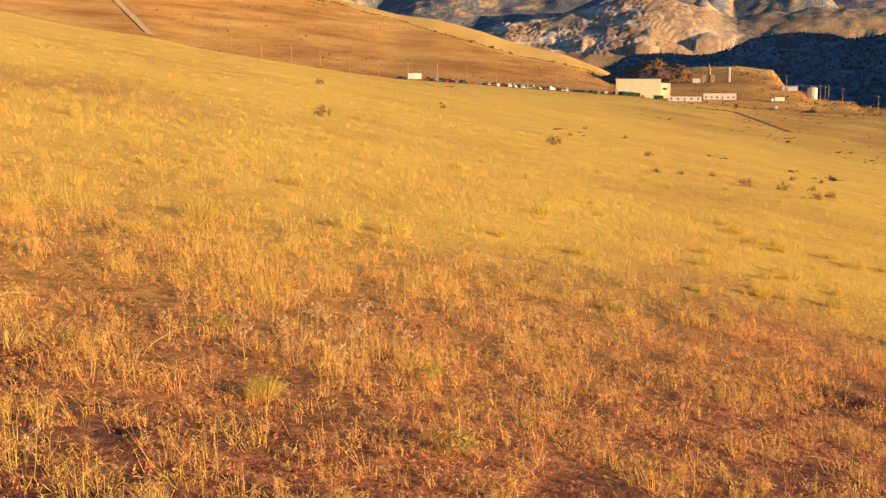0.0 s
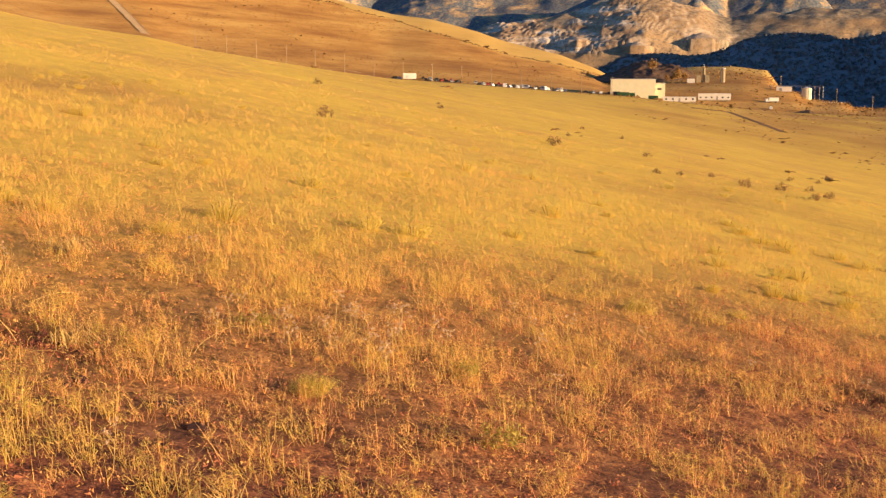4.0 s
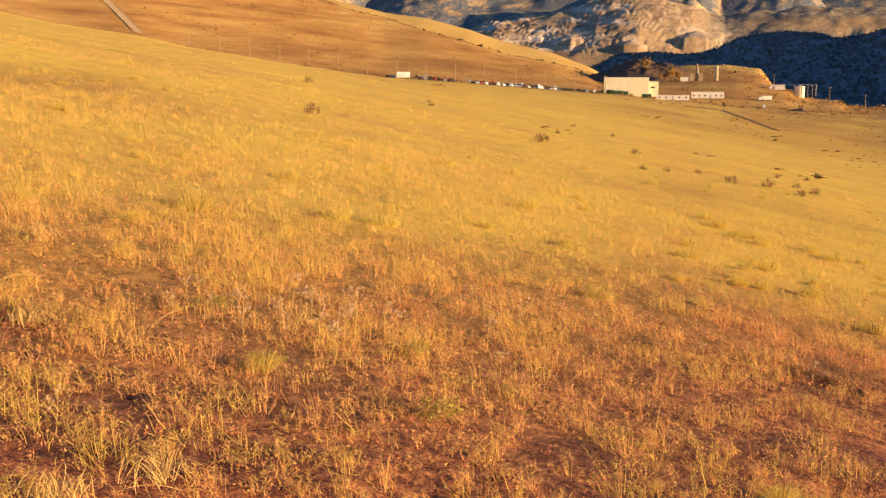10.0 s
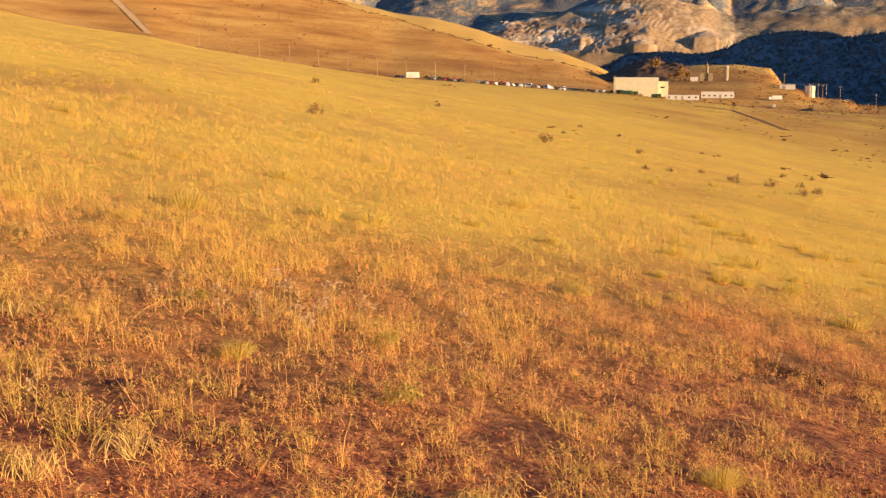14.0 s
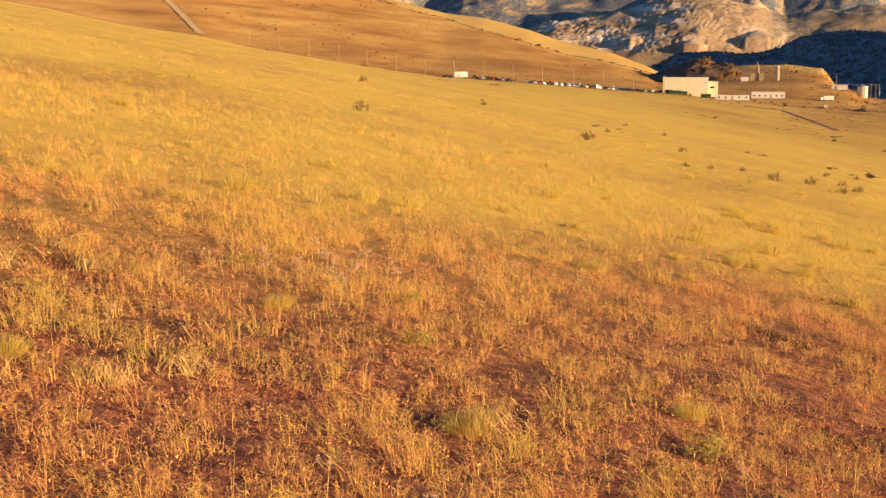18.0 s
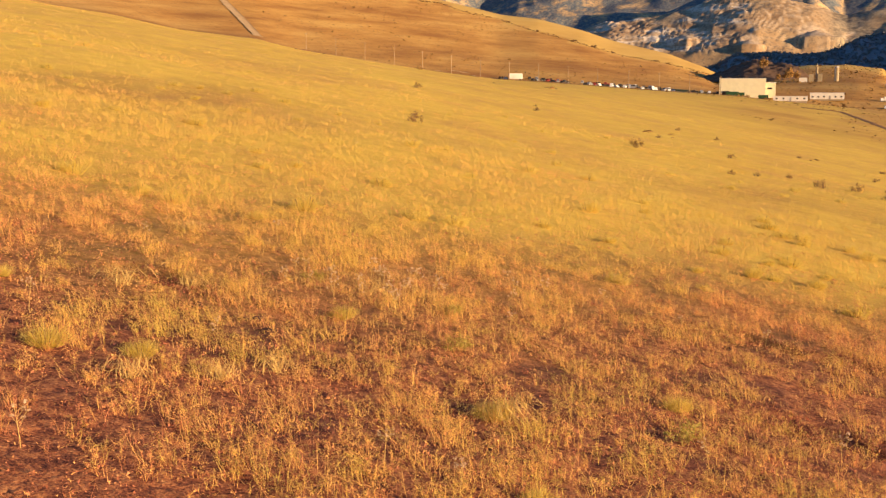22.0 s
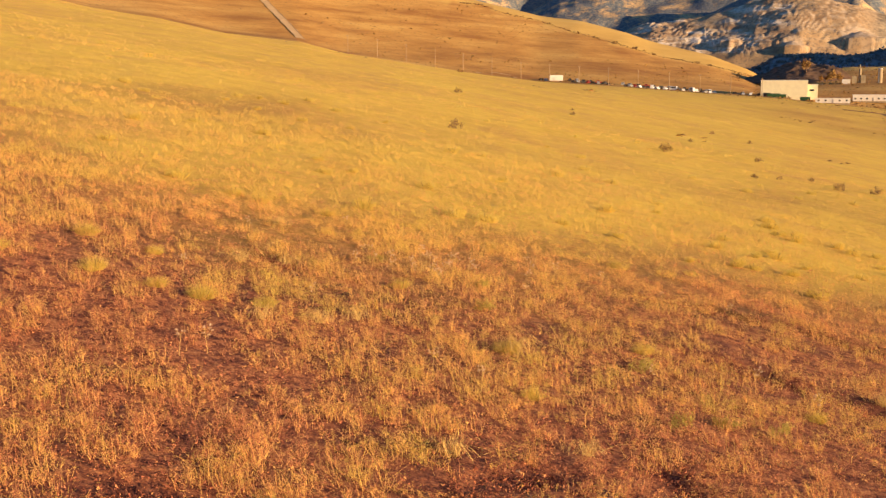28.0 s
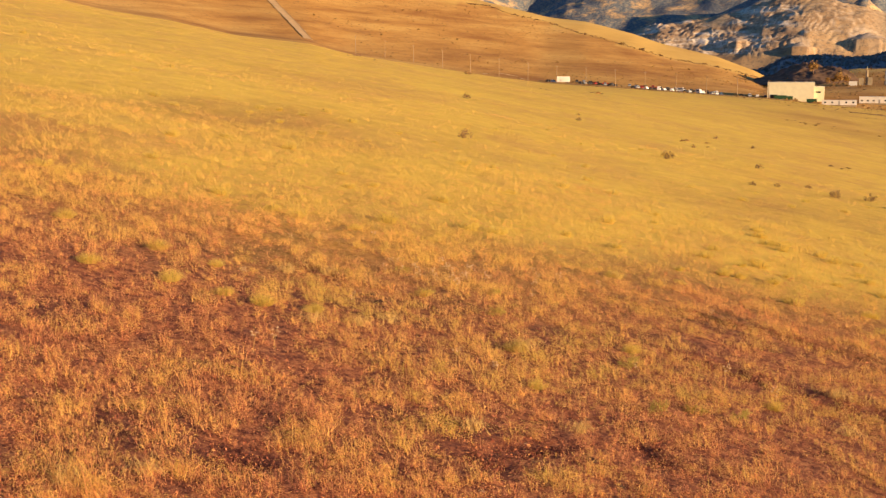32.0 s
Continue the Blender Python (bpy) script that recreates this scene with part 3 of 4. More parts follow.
def fuzz(count, r_in, r_out, stems, spread, tall, width, joints, spikes, long, thick, lean=0.3):
    """Tufts of fine upright stems whose upper halves carry drooping awned spikelets."""
    cx, cy = scatter(count, r_in, r_out)
    clump, patch = swell(cx, cy, 0.34, 57, 2, 0.6), swell(cx, cy, 1.6, 51, 2)
    ripe, rust, far = ripeness(cx, cy)
    keep = (rng.uniform(-0.8, 0.5, count) < 1.1 * clump + 0.35 * patch - 0.12 * rust + 0.3 * far + 0.1 + 0.22 * (1 - ease(2, 6, cy))) & (worn(cx, cy)[0] < rng.uniform(0.05, 0.5, count))
    cx, cy, clump, patch, ripe, far = cx[keep], cy[keep], clump[keep], patch[keep], ripe[keep], far[keep]
    n = len(cx) * stems
    size = np.repeat(np.exp(rng.normal(0, 0.25, len(cx))) * (1 + 0.3 * clump + 0.2 * patch).clip(0.5, 1.7), stems)
    ang, d = rng.uniform(0, 2 * math.pi, n), np.abs(rng.normal(0, 1, n))
    x, y = np.repeat(cx, stems) + np.cos(ang) * d * spread * size, np.repeat(cy, stems) + np.sin(ang) * d * spread * size
    high = tall * size * rng.uniform(0.4, 1.15, n)
    out = high * lean * np.abs(rng.normal(0.6, 0.7, n))
    lx, ly = np.cos(ang) * out - 0.1 * high, np.sin(ang) * out
    tone = np.clip(np.repeat(ripe + 0.16 * clump + (1 - 0.5 * far) * rng.normal(0, 0.06, len(cx)), stems) + (1 - 0.5 * np.repeat(far, stems)) * rng.normal(0, 0.07, n), 0.02, 1)
    made = blades(x, y, lx, ly, high, width * rng.uniform(0.6, 1.4, n), tone, joints)
    if not spikes:
        return made
    root = np.stack([x, y, made[0].reshape(n, -1, 3)[:, 0, 2]], -1)[:, None, :]
    s = rng.uniform(0.42, 1.0, (n, spikes))
    foot = root + np.stack([lx[:, None] * s ** 1.7, ly[:, None] * s ** 1.7, high[:, None] * s * (1 - 0.18 * s)], -1)
    way, turn = rng.uniform(0, 2 * math.pi, (n, spikes)), rng.uniform(0, 2 * math.pi, (n, spikes))
    reach = long * rng.uniform(0.5, 1.3, (n, spikes)) * np.sqrt(size)[:, None]
    tip = foot + np.stack([np.cos(way) * reach, np.sin(way) * reach, reach * rng.uniform(-0.75, 0.9, (n, spikes))], -1)
    side = np.stack([np.cos(turn), np.sin(turn), rng.uniform(-0.5, 0.5, (n, spikes))], -1) * thick
    seeds = np.stack([foot - side, foot + side, tip], 2)
    start = len(made[0])
    return (np.concatenate([made[0], seeds.reshape(-1, 3)]), np.concatenate([made[1], start + np.arange(n * spikes * 3).reshape(-1, 3)]),
            np.concatenate([made[2], np.repeat(np.clip(tone + 0.06, 0, 0.93), spikes * 3)]))


def crumbs(count, r_in, r_out, each, leaf, high, shade=0.13):
    """Low rust-brown weeds: little heaps of crumpled dead leaves."""
    cx, cy = scatter(count, r_in, r_out)
    ripe, rust, far = ripeness(cx, cy)
    clump = swell(cx, cy, 0.3, 59, 2, 0.6)
    keep = (rng.uniform(-0.7, 0.6, count) < 0.5 * rust + 0.4 * clump + 0.1) & (worn(cx, cy)[0] < rng.uniform(0.2, 1.2, count))
    cx, cy, ripe, clump = cx[keep], cy[keep], ripe[keep], clump[keep]
    n = len(cx)
    size = np.exp(rng.normal(0, 0.35, n)) * (1 + 0.4 * clump).clip(0.4, 1.8)
    off = rng.normal(0, 1, (n, each, 3)) * np.array([0.028, 0.028, 0.0]) * size[:, None, None]
    off[:, :, 2] = high * size[:, None] * rng.uniform(0, 1, (n, each)) ** 1.3 * np.exp(-(off[:, :, 0] ** 2 + off[:, :, 1] ** 2) / (0.045 * size[:, None]) ** 2)
    mid = np.stack([cx, cy, land(cx, cy)], -1)[:, None, :] + off
    verts = mid[:, :, None, :] + rng.normal(0, leaf, (n, each, 3, 3))
    # tone falls towards each heap's foot, its shade put into the colour
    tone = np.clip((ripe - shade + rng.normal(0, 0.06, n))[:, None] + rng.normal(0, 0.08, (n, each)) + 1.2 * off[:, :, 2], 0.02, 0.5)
    return verts.reshape(-1, 3), np.arange(n * each * 3).reshape(-1, 3), np.repeat(tone.ravel(), 3)


def rubble(each):
    """Broken stalks and crumbs of earth in the worn ruts."""
    spots = []
    for (ax, ay), (bx, by), half, _ in RUTS:
        n = int(each * (math.hypot(bx - ax, by - ay) + half) * half)
        w = rng.uniform(-0.05, 1.05, n)
        spots.append(np.stack([ax + (bx - ax) * w + rng.normal(0, 0.7 * half, n), ay + (by - ay) * w + rng.normal(0, 0.7 * half, n)], -1))
    q = np.concatenate(spots)
    n = len(q)
    mid = np.stack([q[:, 0], q[:, 1], land(q[:, 0], q[:, 1]) + rng.uniform(0, 0.03, n)], -1)
    verts = mid[:, None, :] + rng.normal(0, 1, (n, 3, 3)) * (0.0045 * np.exp(rng.normal(0, 0.45, n)))[:, None, None]
    tone = np.where(rng.uniform(0, 1, n) < 0.85, rng.uniform(0.0, 0.09, n), rng.uniform(0.25, 0.55, n))
    return verts.reshape(-1, 3), np.arange(n * 3).reshape(-1, 3), np.repeat(tone, 3)


def straws(count, r_in, r_out, long, width):
    """Loose single stems, most of them upright."""
    x, y = scatter(count, r_in, r_out)
    ripe, rust, far = ripeness(x, y)
    clump = swell(x, y, 0.34, 57, 2, 0.6)
    keep = (rng.uniform(-0.9, 0.7, count) < 0.9 * clump - 0.2 * rust + 0.1) & (worn(x, y)[0] < rng.uniform(0.1, 1.1, count))
    x, y, ripe, far, clump = x[keep], y[keep], ripe[keep], far[keep], clump[keep]
    n = len(x)
    size = long * np.exp(rng.normal(0, 0.35, n)) * (1 + 0.35 * clump).clip(0.4, 2)
    ang, tip = rng.uniform(0, 2 * math.pi, n), np.abs(rng.normal(0.25, np.where(rng.uniform(0, 1, n) < 0.7, 0.25, 0.8), n)).clip(0, 1.5)
    tone = np.clip(ripe + 0.10 * clump + (1 - 0.4 * far) * rng.normal(0, 0.10, n), 0, 1)
    return blades(x, y, np.cos(ang) * np.sin(tip) * size, np.sin(ang) * np.sin(tip) * size, size * np.maximum(np.cos(tip), 0.06), width * rng.uniform(0.6, 1.4, n), tone, 1, 0.004)


def all_round(count, reach, long, width):
    """A thinner stand on every side."""
    r, b = reach * np.sqrt(rng.uniform(0, 1, count)), rng.uniform(0, 2 * math.pi, count)
    x, y = r * np.sin(b), -4 + r * np.cos(b)
    size = long * rng.uniform(0.5, 1.4, count)
    ang, tip = rng.uniform(0, 2 * math.pi, count), np.abs(rng.normal(0.5, 0.5, count)).clip(0, 1.4)
    tone = np.clip(0.45 + 0.2 * swell(x, y, 0.8, 57, 3) + rng.normal(0, 0.14, count), 0, 1)
    far_off = np.hypot(x - 0.6, y + 4) > 7
    keep = far_off & ((np.abs(np.degrees(np.arctan2(x - APEX[0], y - APEX[1])) + 2.5) > 26) | (y < -8))
    x, y, size, ang, tip, tone = x[keep], y[keep], size[keep], ang[keep], tip[keep], tone[keep]
    return blades(x, y, np.cos(ang) * np.sin(tip) * size, np.sin(ang) * np.sin(tip) * size, size * np.cos(tip), width * rng.uniform(0.6, 1.4, len(x)), tone, 1, 0.0)


def join_grass(name, batches, label):
    start, vs, fs, ts = 0, [], [], []
    for v, f, t in batches:
        vs.append(v), fs.append(f + start), ts.append(t)
        start += len(v)
    ob = new(name, raw_mesh(name, np.concatenate(vs), np.concatenate(fs), [("tone", np.concatenate(ts))]))
    ob.data.materials.append(GRASS)
    return tagged(ob, label, "grass", kind="stuff")


def litter(count, r_in, r_out, long, width):
    """Broken stems lying flat in the stubble."""
    x, y = scatter(count, r_in, r_out)
    ang = rng.uniform(0, 2 * math.pi, count)
    size = long * rng.uniform(0.4, 1.6, count)
    tone = np.clip(ripeness(x, y)[0] - 0.06 + 0.12 * swell(x, y, 0.34, 57, 2, 0.6) + rng.normal(0, 0.13, count), 0, 1)
    return blades(x, y, np.cos(ang) * size, np.sin(ang) * size, size * rng.uniform(0.0, 0.45, count), width * rng.uniform(0.6, 1.5, count), tone, 1, 0.012)


join_grass("dry_grass", [
    fuzz(21500, 5.5, 25, 10, 0.034, 0.135, 0.0028, 1, 7, 0.028, 0.0016, 0.5),
    fuzz(1500, 5.5, 30, 14, 0.05, 0.19, 0.0022, 2, 4, 0.024, 0.0014, 0.7),
    fuzz(9500, 21, 42, 11, 0.05, 0.15, 0.0036, 1, 3, 0.03, 0.0022, 0.45),
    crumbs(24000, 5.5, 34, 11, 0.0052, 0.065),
    # darker heaps added, their colour standing in for small shadows among the tufts
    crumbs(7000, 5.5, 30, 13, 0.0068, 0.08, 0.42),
    rubble(20000),
    straws(30000, 5.5, 36, 0.075, 0.0026),
    litter(40000, 5.5, 36, 0.06, 0.0045),
    fuzz(12000, 32, 85, 10, 0.12, 0.14, 0.0056, 1, 1, 0.04, 0.0030, 0.6),
    litter(25000, 27, 80, 0.13, 0.009),
    fuzz(14000, 65, 220, 7, 0.35, 0.13, 0.02, 1, 0, 0, 0, 0.7),
    fuzz(9000, 200, 560, 5, 0.9, 0.14, 0.07, 1, 0, 0, 0, 0.8),
    all_round(30000, 30, 0.16, 0.011),
], "shin-high dry golden grass and stubble covering the hillside")


# ---- shrubs, straw and stones on the hillside ----
def spray(count, foot, high, out, width, joints, seed, droop=0.0):
    """Stems that rise from a small foot and spread into a dome."""
    g = np.random.default_rng(seed)
    ang, d = g.uniform(0, 2 * math.pi, count), np.sqrt(g.uniform(0, 1, count))
    x, y = np.cos(ang) * foot * d, np.sin(ang) * foot * d
    reach = out * d * g.uniform(0.7, 1.2, count)
    top = high * (1 - 0.45 * d ** 2) * g.uniform(0.6, 1.1, count)
    ang2 = ang + g.normal(0, 0.5, count)
    turn = g.uniform(0, math.pi, count)
    side = np.stack([np.cos(turn), np.sin(turn), 0 * turn], -1) * width * 0.5 * g.uniform(0.6, 1.4, count)[:, None]
    verts = []
    for s in np.linspace(0, 1, joints + 1)[:-1]:
        mid = np.stack([x + np.cos(ang2) * reach * s ** 1.4, y + np.sin(ang2) * reach * s ** 1.4, top * (s + droop * s * (1 - s) * 2.2) - droop * top * s ** 2 * 0.75], -1)
        verts += [mid - side * (0.6 + 0.4 * s), mid + side * (0.6 + 0.4 * s)]
    verts.append(np.stack([x + np.cos(ang2) * reach, y + np.sin(ang2) * reach, top * (1 - 0.75 * droop)], -1))
    verts = np.stack(verts, 1)
    per = verts.shape[1]
    faces = [f for k in range(joints - 1) for f in ((2 * k, 2 * k + 1, 2 * k + 3), (2 * k, 2 * k + 3, 2 * k + 2))] + [(2 * joints - 2, 2 * joints - 1, 2 * joints)]
    faces = np.array(faces)[None] + (np.arange(count) * per)[:, None, None]
    return verts.reshape(-1, 3), faces.reshape(-1, 3)


def clumps(count, wide, high, leaf, seed):
    """Small leaves gathered in uneven clumps inside a dome, as triangles."""
    g = np.random.default_rng(seed)
    heads = max(6, count // 40)
    a, d = g.uniform(0, 2 * math.pi, heads), np.sqrt(g.uniform(0, 1, heads))
    hx, hy = np.cos(a) * d * wide, np.sin(a) * d * wide
    hz = high * (0.25 + 0.6 * g.uniform(0, 1, heads) * (1 - 0.6 * d ** 2))
    pick = g.integers(0, heads, count)
    mid = np.stack([hx[pick], hy[pick], hz[pick]], -1) + g.normal(0, 1, (count, 3)) * np.array([wide * 0.16, wide * 0.16, high * 0.13])
    mid[:, 2] = np.maximum(mid[:, 2], 0.02 * high)
    verts = mid[:, None, :] + g.normal(0, leaf, (count, 3, 3))
    return verts.reshape(-1, 3), np.arange(count * 3).reshape(-1, 3)


def leaf_part(name, shape, mat, parent, label=""):
    me = raw_mesh(name, *shape)
    me.materials.append(mat)
    ob = new(name, me)
    ob.parent = parent
    return tagged(ob, label)


def add_stems(t, count, high, out, thick, seed):
    g = random.Random(seed)
    for _ in range(count):
        a, k = g.uniform(0, 2 * math.pi), g.uniform(0.3, 1)
        part("stem", tube((0.03 * math.cos(a), 0.03 * math.sin(a), -0.04), (out * k * math.cos(a), out * k * math.sin(a), high * g.uniform(0.5, 0.9)), thick, thick * 0.4, 5), TWIG, t)


def rabbitbrush(seed, fine=1.0):
    t = thing("rabbitbrush", "low dusty yellow rabbitbrush shrub among dry grass", "shrub", "yellow shrubs on the slope")
    leaf_part("crown", spray(int(620 * fine), 0.13, 0.22, 0.17, 0.003 / fine ** 0.4, 2, seed), YELLOW_LEAF, t)
    leaf_part("blossom", clumps(int(1100 * fine ** 0.5), 0.2, 0.24, 0.0038 / fine ** 0.5, seed + 50), YELLOW_LEAF, t, "dusty yellow flower heads")
    add_stems(t, 5, 0.22, 0.16, 0.006, seed)
    return t


def sagebrush(seed):
    t = thing("sagebrush", "dark dry sagebrush on the golden slope", "shrub", "dark shrubs on the slope")
    leaf_part("crown", clumps(560, 0.46, 0.68, 0.028, seed), SAGE_LEAF, t)
    add_stems(t, 6, 0.4, 0.4, 0.016, seed)
    return t


def arches(count, foot, top, reach, width, joints, seed):
    """Limp strands that rise from a small foot, bow over and fall back to the ground."""
    g = np.random.default_rng(seed)
    ang, turn = g.uniform(0, 2 * math.pi, count), g.uniform(0, math.pi, count)
    x, y = g.normal(0, foot, count), g.normal(0, foot, count)
    far_out, high, fall = reach * g.uniform(0.35, 1.1, count), top * g.uniform(0.4, 1.1, count), g.uniform(0.75, 1.0, count)
    side = np.stack([np.cos(turn), np.sin(turn), 0 * turn], -1) * width * 0.5
    rows = []
    for s in np.linspace(0, 1, joints + 1):
        mid = np.stack([x + np.cos(ang + 0.9 * s) * far_out * s, y + np.sin(ang + 0.9 * s) * far_out * s, high * np.sin(math.pi * fall * s)], -1)
        rows += [mid - side, mid + side]
    verts = np.stack(rows, 1)
    quads = np.array([(2 * k, 2 * k + 1, 2 * k + 3, 2 * k + 2) for k in range(joints)])[None] + (np.arange(count) * verts.shape[1])[:, None, None]
    return verts.reshape(-1, 3), quads.reshape(-1, 4)


def straw_tuft(seed):
    t = new("straw_tuft", raw_mesh("straw_tuft", *arches(70, 0.03, 0.17, 0.24, 0.0034, 7, seed)))
    t.data.materials.append(STRAW)
    return tagged(t, "pale arching tuft of dead straw", "grass tuft", "straw tufts on the slope")


def bent_tube(points, radii, sides=6):
    """One closed tube along a line of points."""
    bm, rings = bmesh.new(), []
    for k, (q, r) in enumerate(zip(points, radii)):
        way = (points[min(k + 1, len(points) - 1)] - points[max(k - 1, 0)]).to_track_quat("Z", "Y").to_matrix()
        rings.append([bm.verts.new(q + way @ Vector((r * math.cos(6.2832 * i / sides), r * math.sin(6.2832 * i / sides), 0))) for i in range(sides)])
    for low, high in zip(rings, rings[1:]):
        for i in range(sides):
            bm.faces.new((low[i], low[(i + 1) % sides], high[(i + 1) % sides], high[i]))
    bm.faces.new(rings[0][::-1]), bm.faces.new(rings[-1])
    return bm


def dead_stalk(seed):
    g = random.Random(seed)
    q, heading, climb = Vector((0, 0, 0.02)), g.uniform(-0.3, 0.3), g.uniform(0.2, 0.5)
    points = [q]
    for k in range(8):
        q = q + Vector((math.cos(heading), math.sin(heading), climb)) * 0.085
        q.z = max(q.z, 0.03)
        heading, climb = heading + g.uniform(-0.22, 0.22), climb - 0.11
        points.append(q)
    t = part("dead_stalk", bent_tube(points, [0.0024 - 0.0002 * k for k in range(9)]), STRAW)
    return tagged(t, "long pale dead stalk fallen in the grass", "stalk", "fallen stalks on the slope")


def green_sprig(seed):
    t = thing("green_sprig", "small olive-green weed in the dry stubble", "weed", "green weeds on the slope")
    leaf_part("foliage", clumps(700, 0.12, 0.17, 0.006, seed), GREEN_LEAF, t)
    add_stems(t, 3, 0.12, 0.06, 0.004, seed)
    return t


def seed_stalk(seed):
    t = thing("seed_stalk", "thin upright dead stalk with small pale seed heads", "stalk", "seed stalks on the slope")
    g = random.Random(seed)
    tall = g.uniform(0.2, 0.27)
    bend = Vector((g.uniform(-0.03, 0.03), g.uniform(-0.03, 0.03), 0))
    line = [bend * (k / 4) ** 2 + Vector((0, 0, tall * k / 4 - 0.01)) for k in range(5)]
    part("stem", bent_tube(line, [0.0022, 0.002, 0.0017, 0.0014, 0.001], 5), STRAW, t)
    ends = [line[-1]]
    for k in range(6):
        w, a = g.uniform(0.4, 0.9), g.uniform(0, 6.28)
        foot = bend * w * w + Vector((0, 0, tall * w - 0.01))
        end = foot + Vector((math.cos(a), math.sin(a), 0.9)) * g.uniform(0.025, 0.06)
        part("branch", bent_tube([foot, (foot + end) / 2 + Vector((math.cos(a), math.sin(a), 0)) * 0.006, end], [0.0012, 0.0011, 0.0008], 4), STRAW, t)
        ends.append(end)
    for k, q in enumerate(ends):
        verts, faces = clumps(26, 0.011, 0.02, 0.0038, seed * 9 + k)
        leaf_part("seed_head", (verts + np.array(q) - np.array([0, 0, 0.008]), faces), PALE_SEED, t, "pale dry seed head")
    return t


def clod(seed):
    bm = bmesh.new()
    bmesh.ops.create_icosphere(bm, subdivisions=2, radius=0.08)
    for v in bm.verts:
        v.co *= 1 + 0.5 * noise.noise(v.co * 22 + Vector((seed * 5.1, 3, 0)))
        v.co.z *= 0.7
    return tagged(part("clod", bm, CLOD), "dark dry clod of earth lying in the grass", "clod", "dark clods on the slope")


def stone(seed):
    bm = bmesh.new()
    bmesh.ops.create_icosphere(bm, subdivisions=2, radius=0.07)
    for v in bm.verts:
        v.co *= 1 + 0.35 * noise.noise(v.co * 16 + Vector((seed * 3.7, 0, 0)))
        v.co.z *= 0.62
    t = part("stone", bm, STONE)
    return tagged(t, "small weathered brown stone lying in the stubble", "stone", "stones on the slope")


def strew(makers, spots, low, high, sink=0.0):
    """Set prototypes and their copies on the land."""
    kinds = [None] * len(makers)
    g = random.Random(len(spots))
    for k, (x, y) in enumerate(spots):
        j = k % len(makers)
        m = pose(x, y, at(x, y) - sink, g.uniform(-6, 6), g.uniform(-6, 6), g.uniform(0, 360))
        size = g.uniform(low, high)
        if kinds[j] is None:
            kinds[j] = makers[j]()
            kinds[j].matrix_basis = m @ Matrix.Diagonal((size, size, size, 1))
        else:
            copy_thing(kinds[j], m).scale = (size,) * 3


strew([lambda k=k: rabbitbrush(100 + k) for k in range(4)],
      [(-2.8, 10.7), (-0.97, 6.25), (4.5, 16.4), (5.4, 16.1), (-9.3, 30.2), (-10.9, 36.2), (-3.7, 3.9), (-1.96, 3.9), (-2.5, 3.65), (-3.0, 3.75), (3.4, 4.1),
       (6.4, 13.0), (1.8, 15.3), (1.8, 5.4), (-6.2, 6.5), (0.73, 2.6), (0.4, 4.2), (-4.7, 3.85), (-4.5, 5.6), (3.0, 13.8), (-6.2, 36.3), (-3.7, 17.4), (3.9, 14.4), (4.9, 14.6), (-0.5, 45.0), (0.6, 57.5), (-3.6, 5.35)], 0.5, 0.85)
scattered = random.Random(5)
strew([lambda k=k: rabbitbrush(120 + k, 0.25) for k in range(4)],
      [(lambda r, b: (1 + r * math.sin(b), -10 + r * math.cos(b)))(scattered.uniform(22, 75), radians(scattered.uniform(-27, 20))) for _ in range(70)], 0.6, 1.2, 0.04)
strew([lambda k=k: rabbitbrush(130 + k, 0.5) for k in range(3)],
      [(lambda r, b: (1 + r * math.sin(b), -6 + r * math.cos(b)))(scattered.uniform(17, 34), radians(scattered.uniform(-24, 24))) for _ in range(34)], 0.7, 1.25, 0.03)
strew([lambda k=k: sagebrush(140 + k) for k in range(3)], [(5.5, 59.5), (13.9, 54.6), (16.0, 56.0), (-4.4, 43.2), (-9.9, 96.3)], 0.6, 0.8, 0.03)
strew([lambda k=k: sagebrush(145 + k) for k in range(3)],
      [(9.3, 52.0), (11.1, 55.7), (13.2, 58.5), (16.4, 52.2), (18.0, 55.3), (9.1, 85.6), (0.0, 98.0), (14.0, 118.0), (17.0, 112.0), (-47.0, 225.0), (-41.0, 222.0), (-60.0, 235.0), (-0.2, 112.0), (22.0, 75.0),
       (26.0, 82.0), (12.0, 70.0), (19.5, 63.0)], 0.35, 0.6, 0.03)
strew([lambda k=k: straw_tuft(160 + k) for k in range(4)],
      [(1.21, 1.33), (0.27, 0.78), (-1.38, 3.81), (-2.21, -2.35), (-1.8, -1.88), (4.36, 5.47), (4.1, 3.55), (-1.1, 4.26), (-2.77, 5.86), (0.51, 4.23), (-1.85, 3.38), (-0.91, 7.47), (1.72, 11.14),
       (-3.08, 8.91), (-2.39, 6.49)], 0.7, 1.1)
strew([lambda k=k: dead_stalk(k) for k in range(5)],
      [(-3.2, 9.1), (-2.7, 9.0), (-2.2, 6.5), (-1.0, 4.5), (-0.8, 4.4), (4.3, 5.6), (4.5, 5.3), (4.2, 4.2), (4.4, 3.3), (-3.0, 6.5), (-2.8, 6.9), (0.9, 7.2), (-1.7, 6.6), (-2.5, 6.0), (-3.0, 6.2), (-1.2, 4.8),
       (-1.0, 4.2), (1.8, 11.0), (1.3, 1.5), (0.5, 0.9)], 0.4, 0.8)
strew([lambda k=k: green_sprig(300 + k) for k in range(3)], [(-1.5, 7.6), (0.05, 5.75), (-0.1, 7.2), (2.4, 3.0), (2.0, 2.6), (2.9, 3.1), (1.75, 4.6)], 0.8, 1.2)
stalks = random.Random(23)
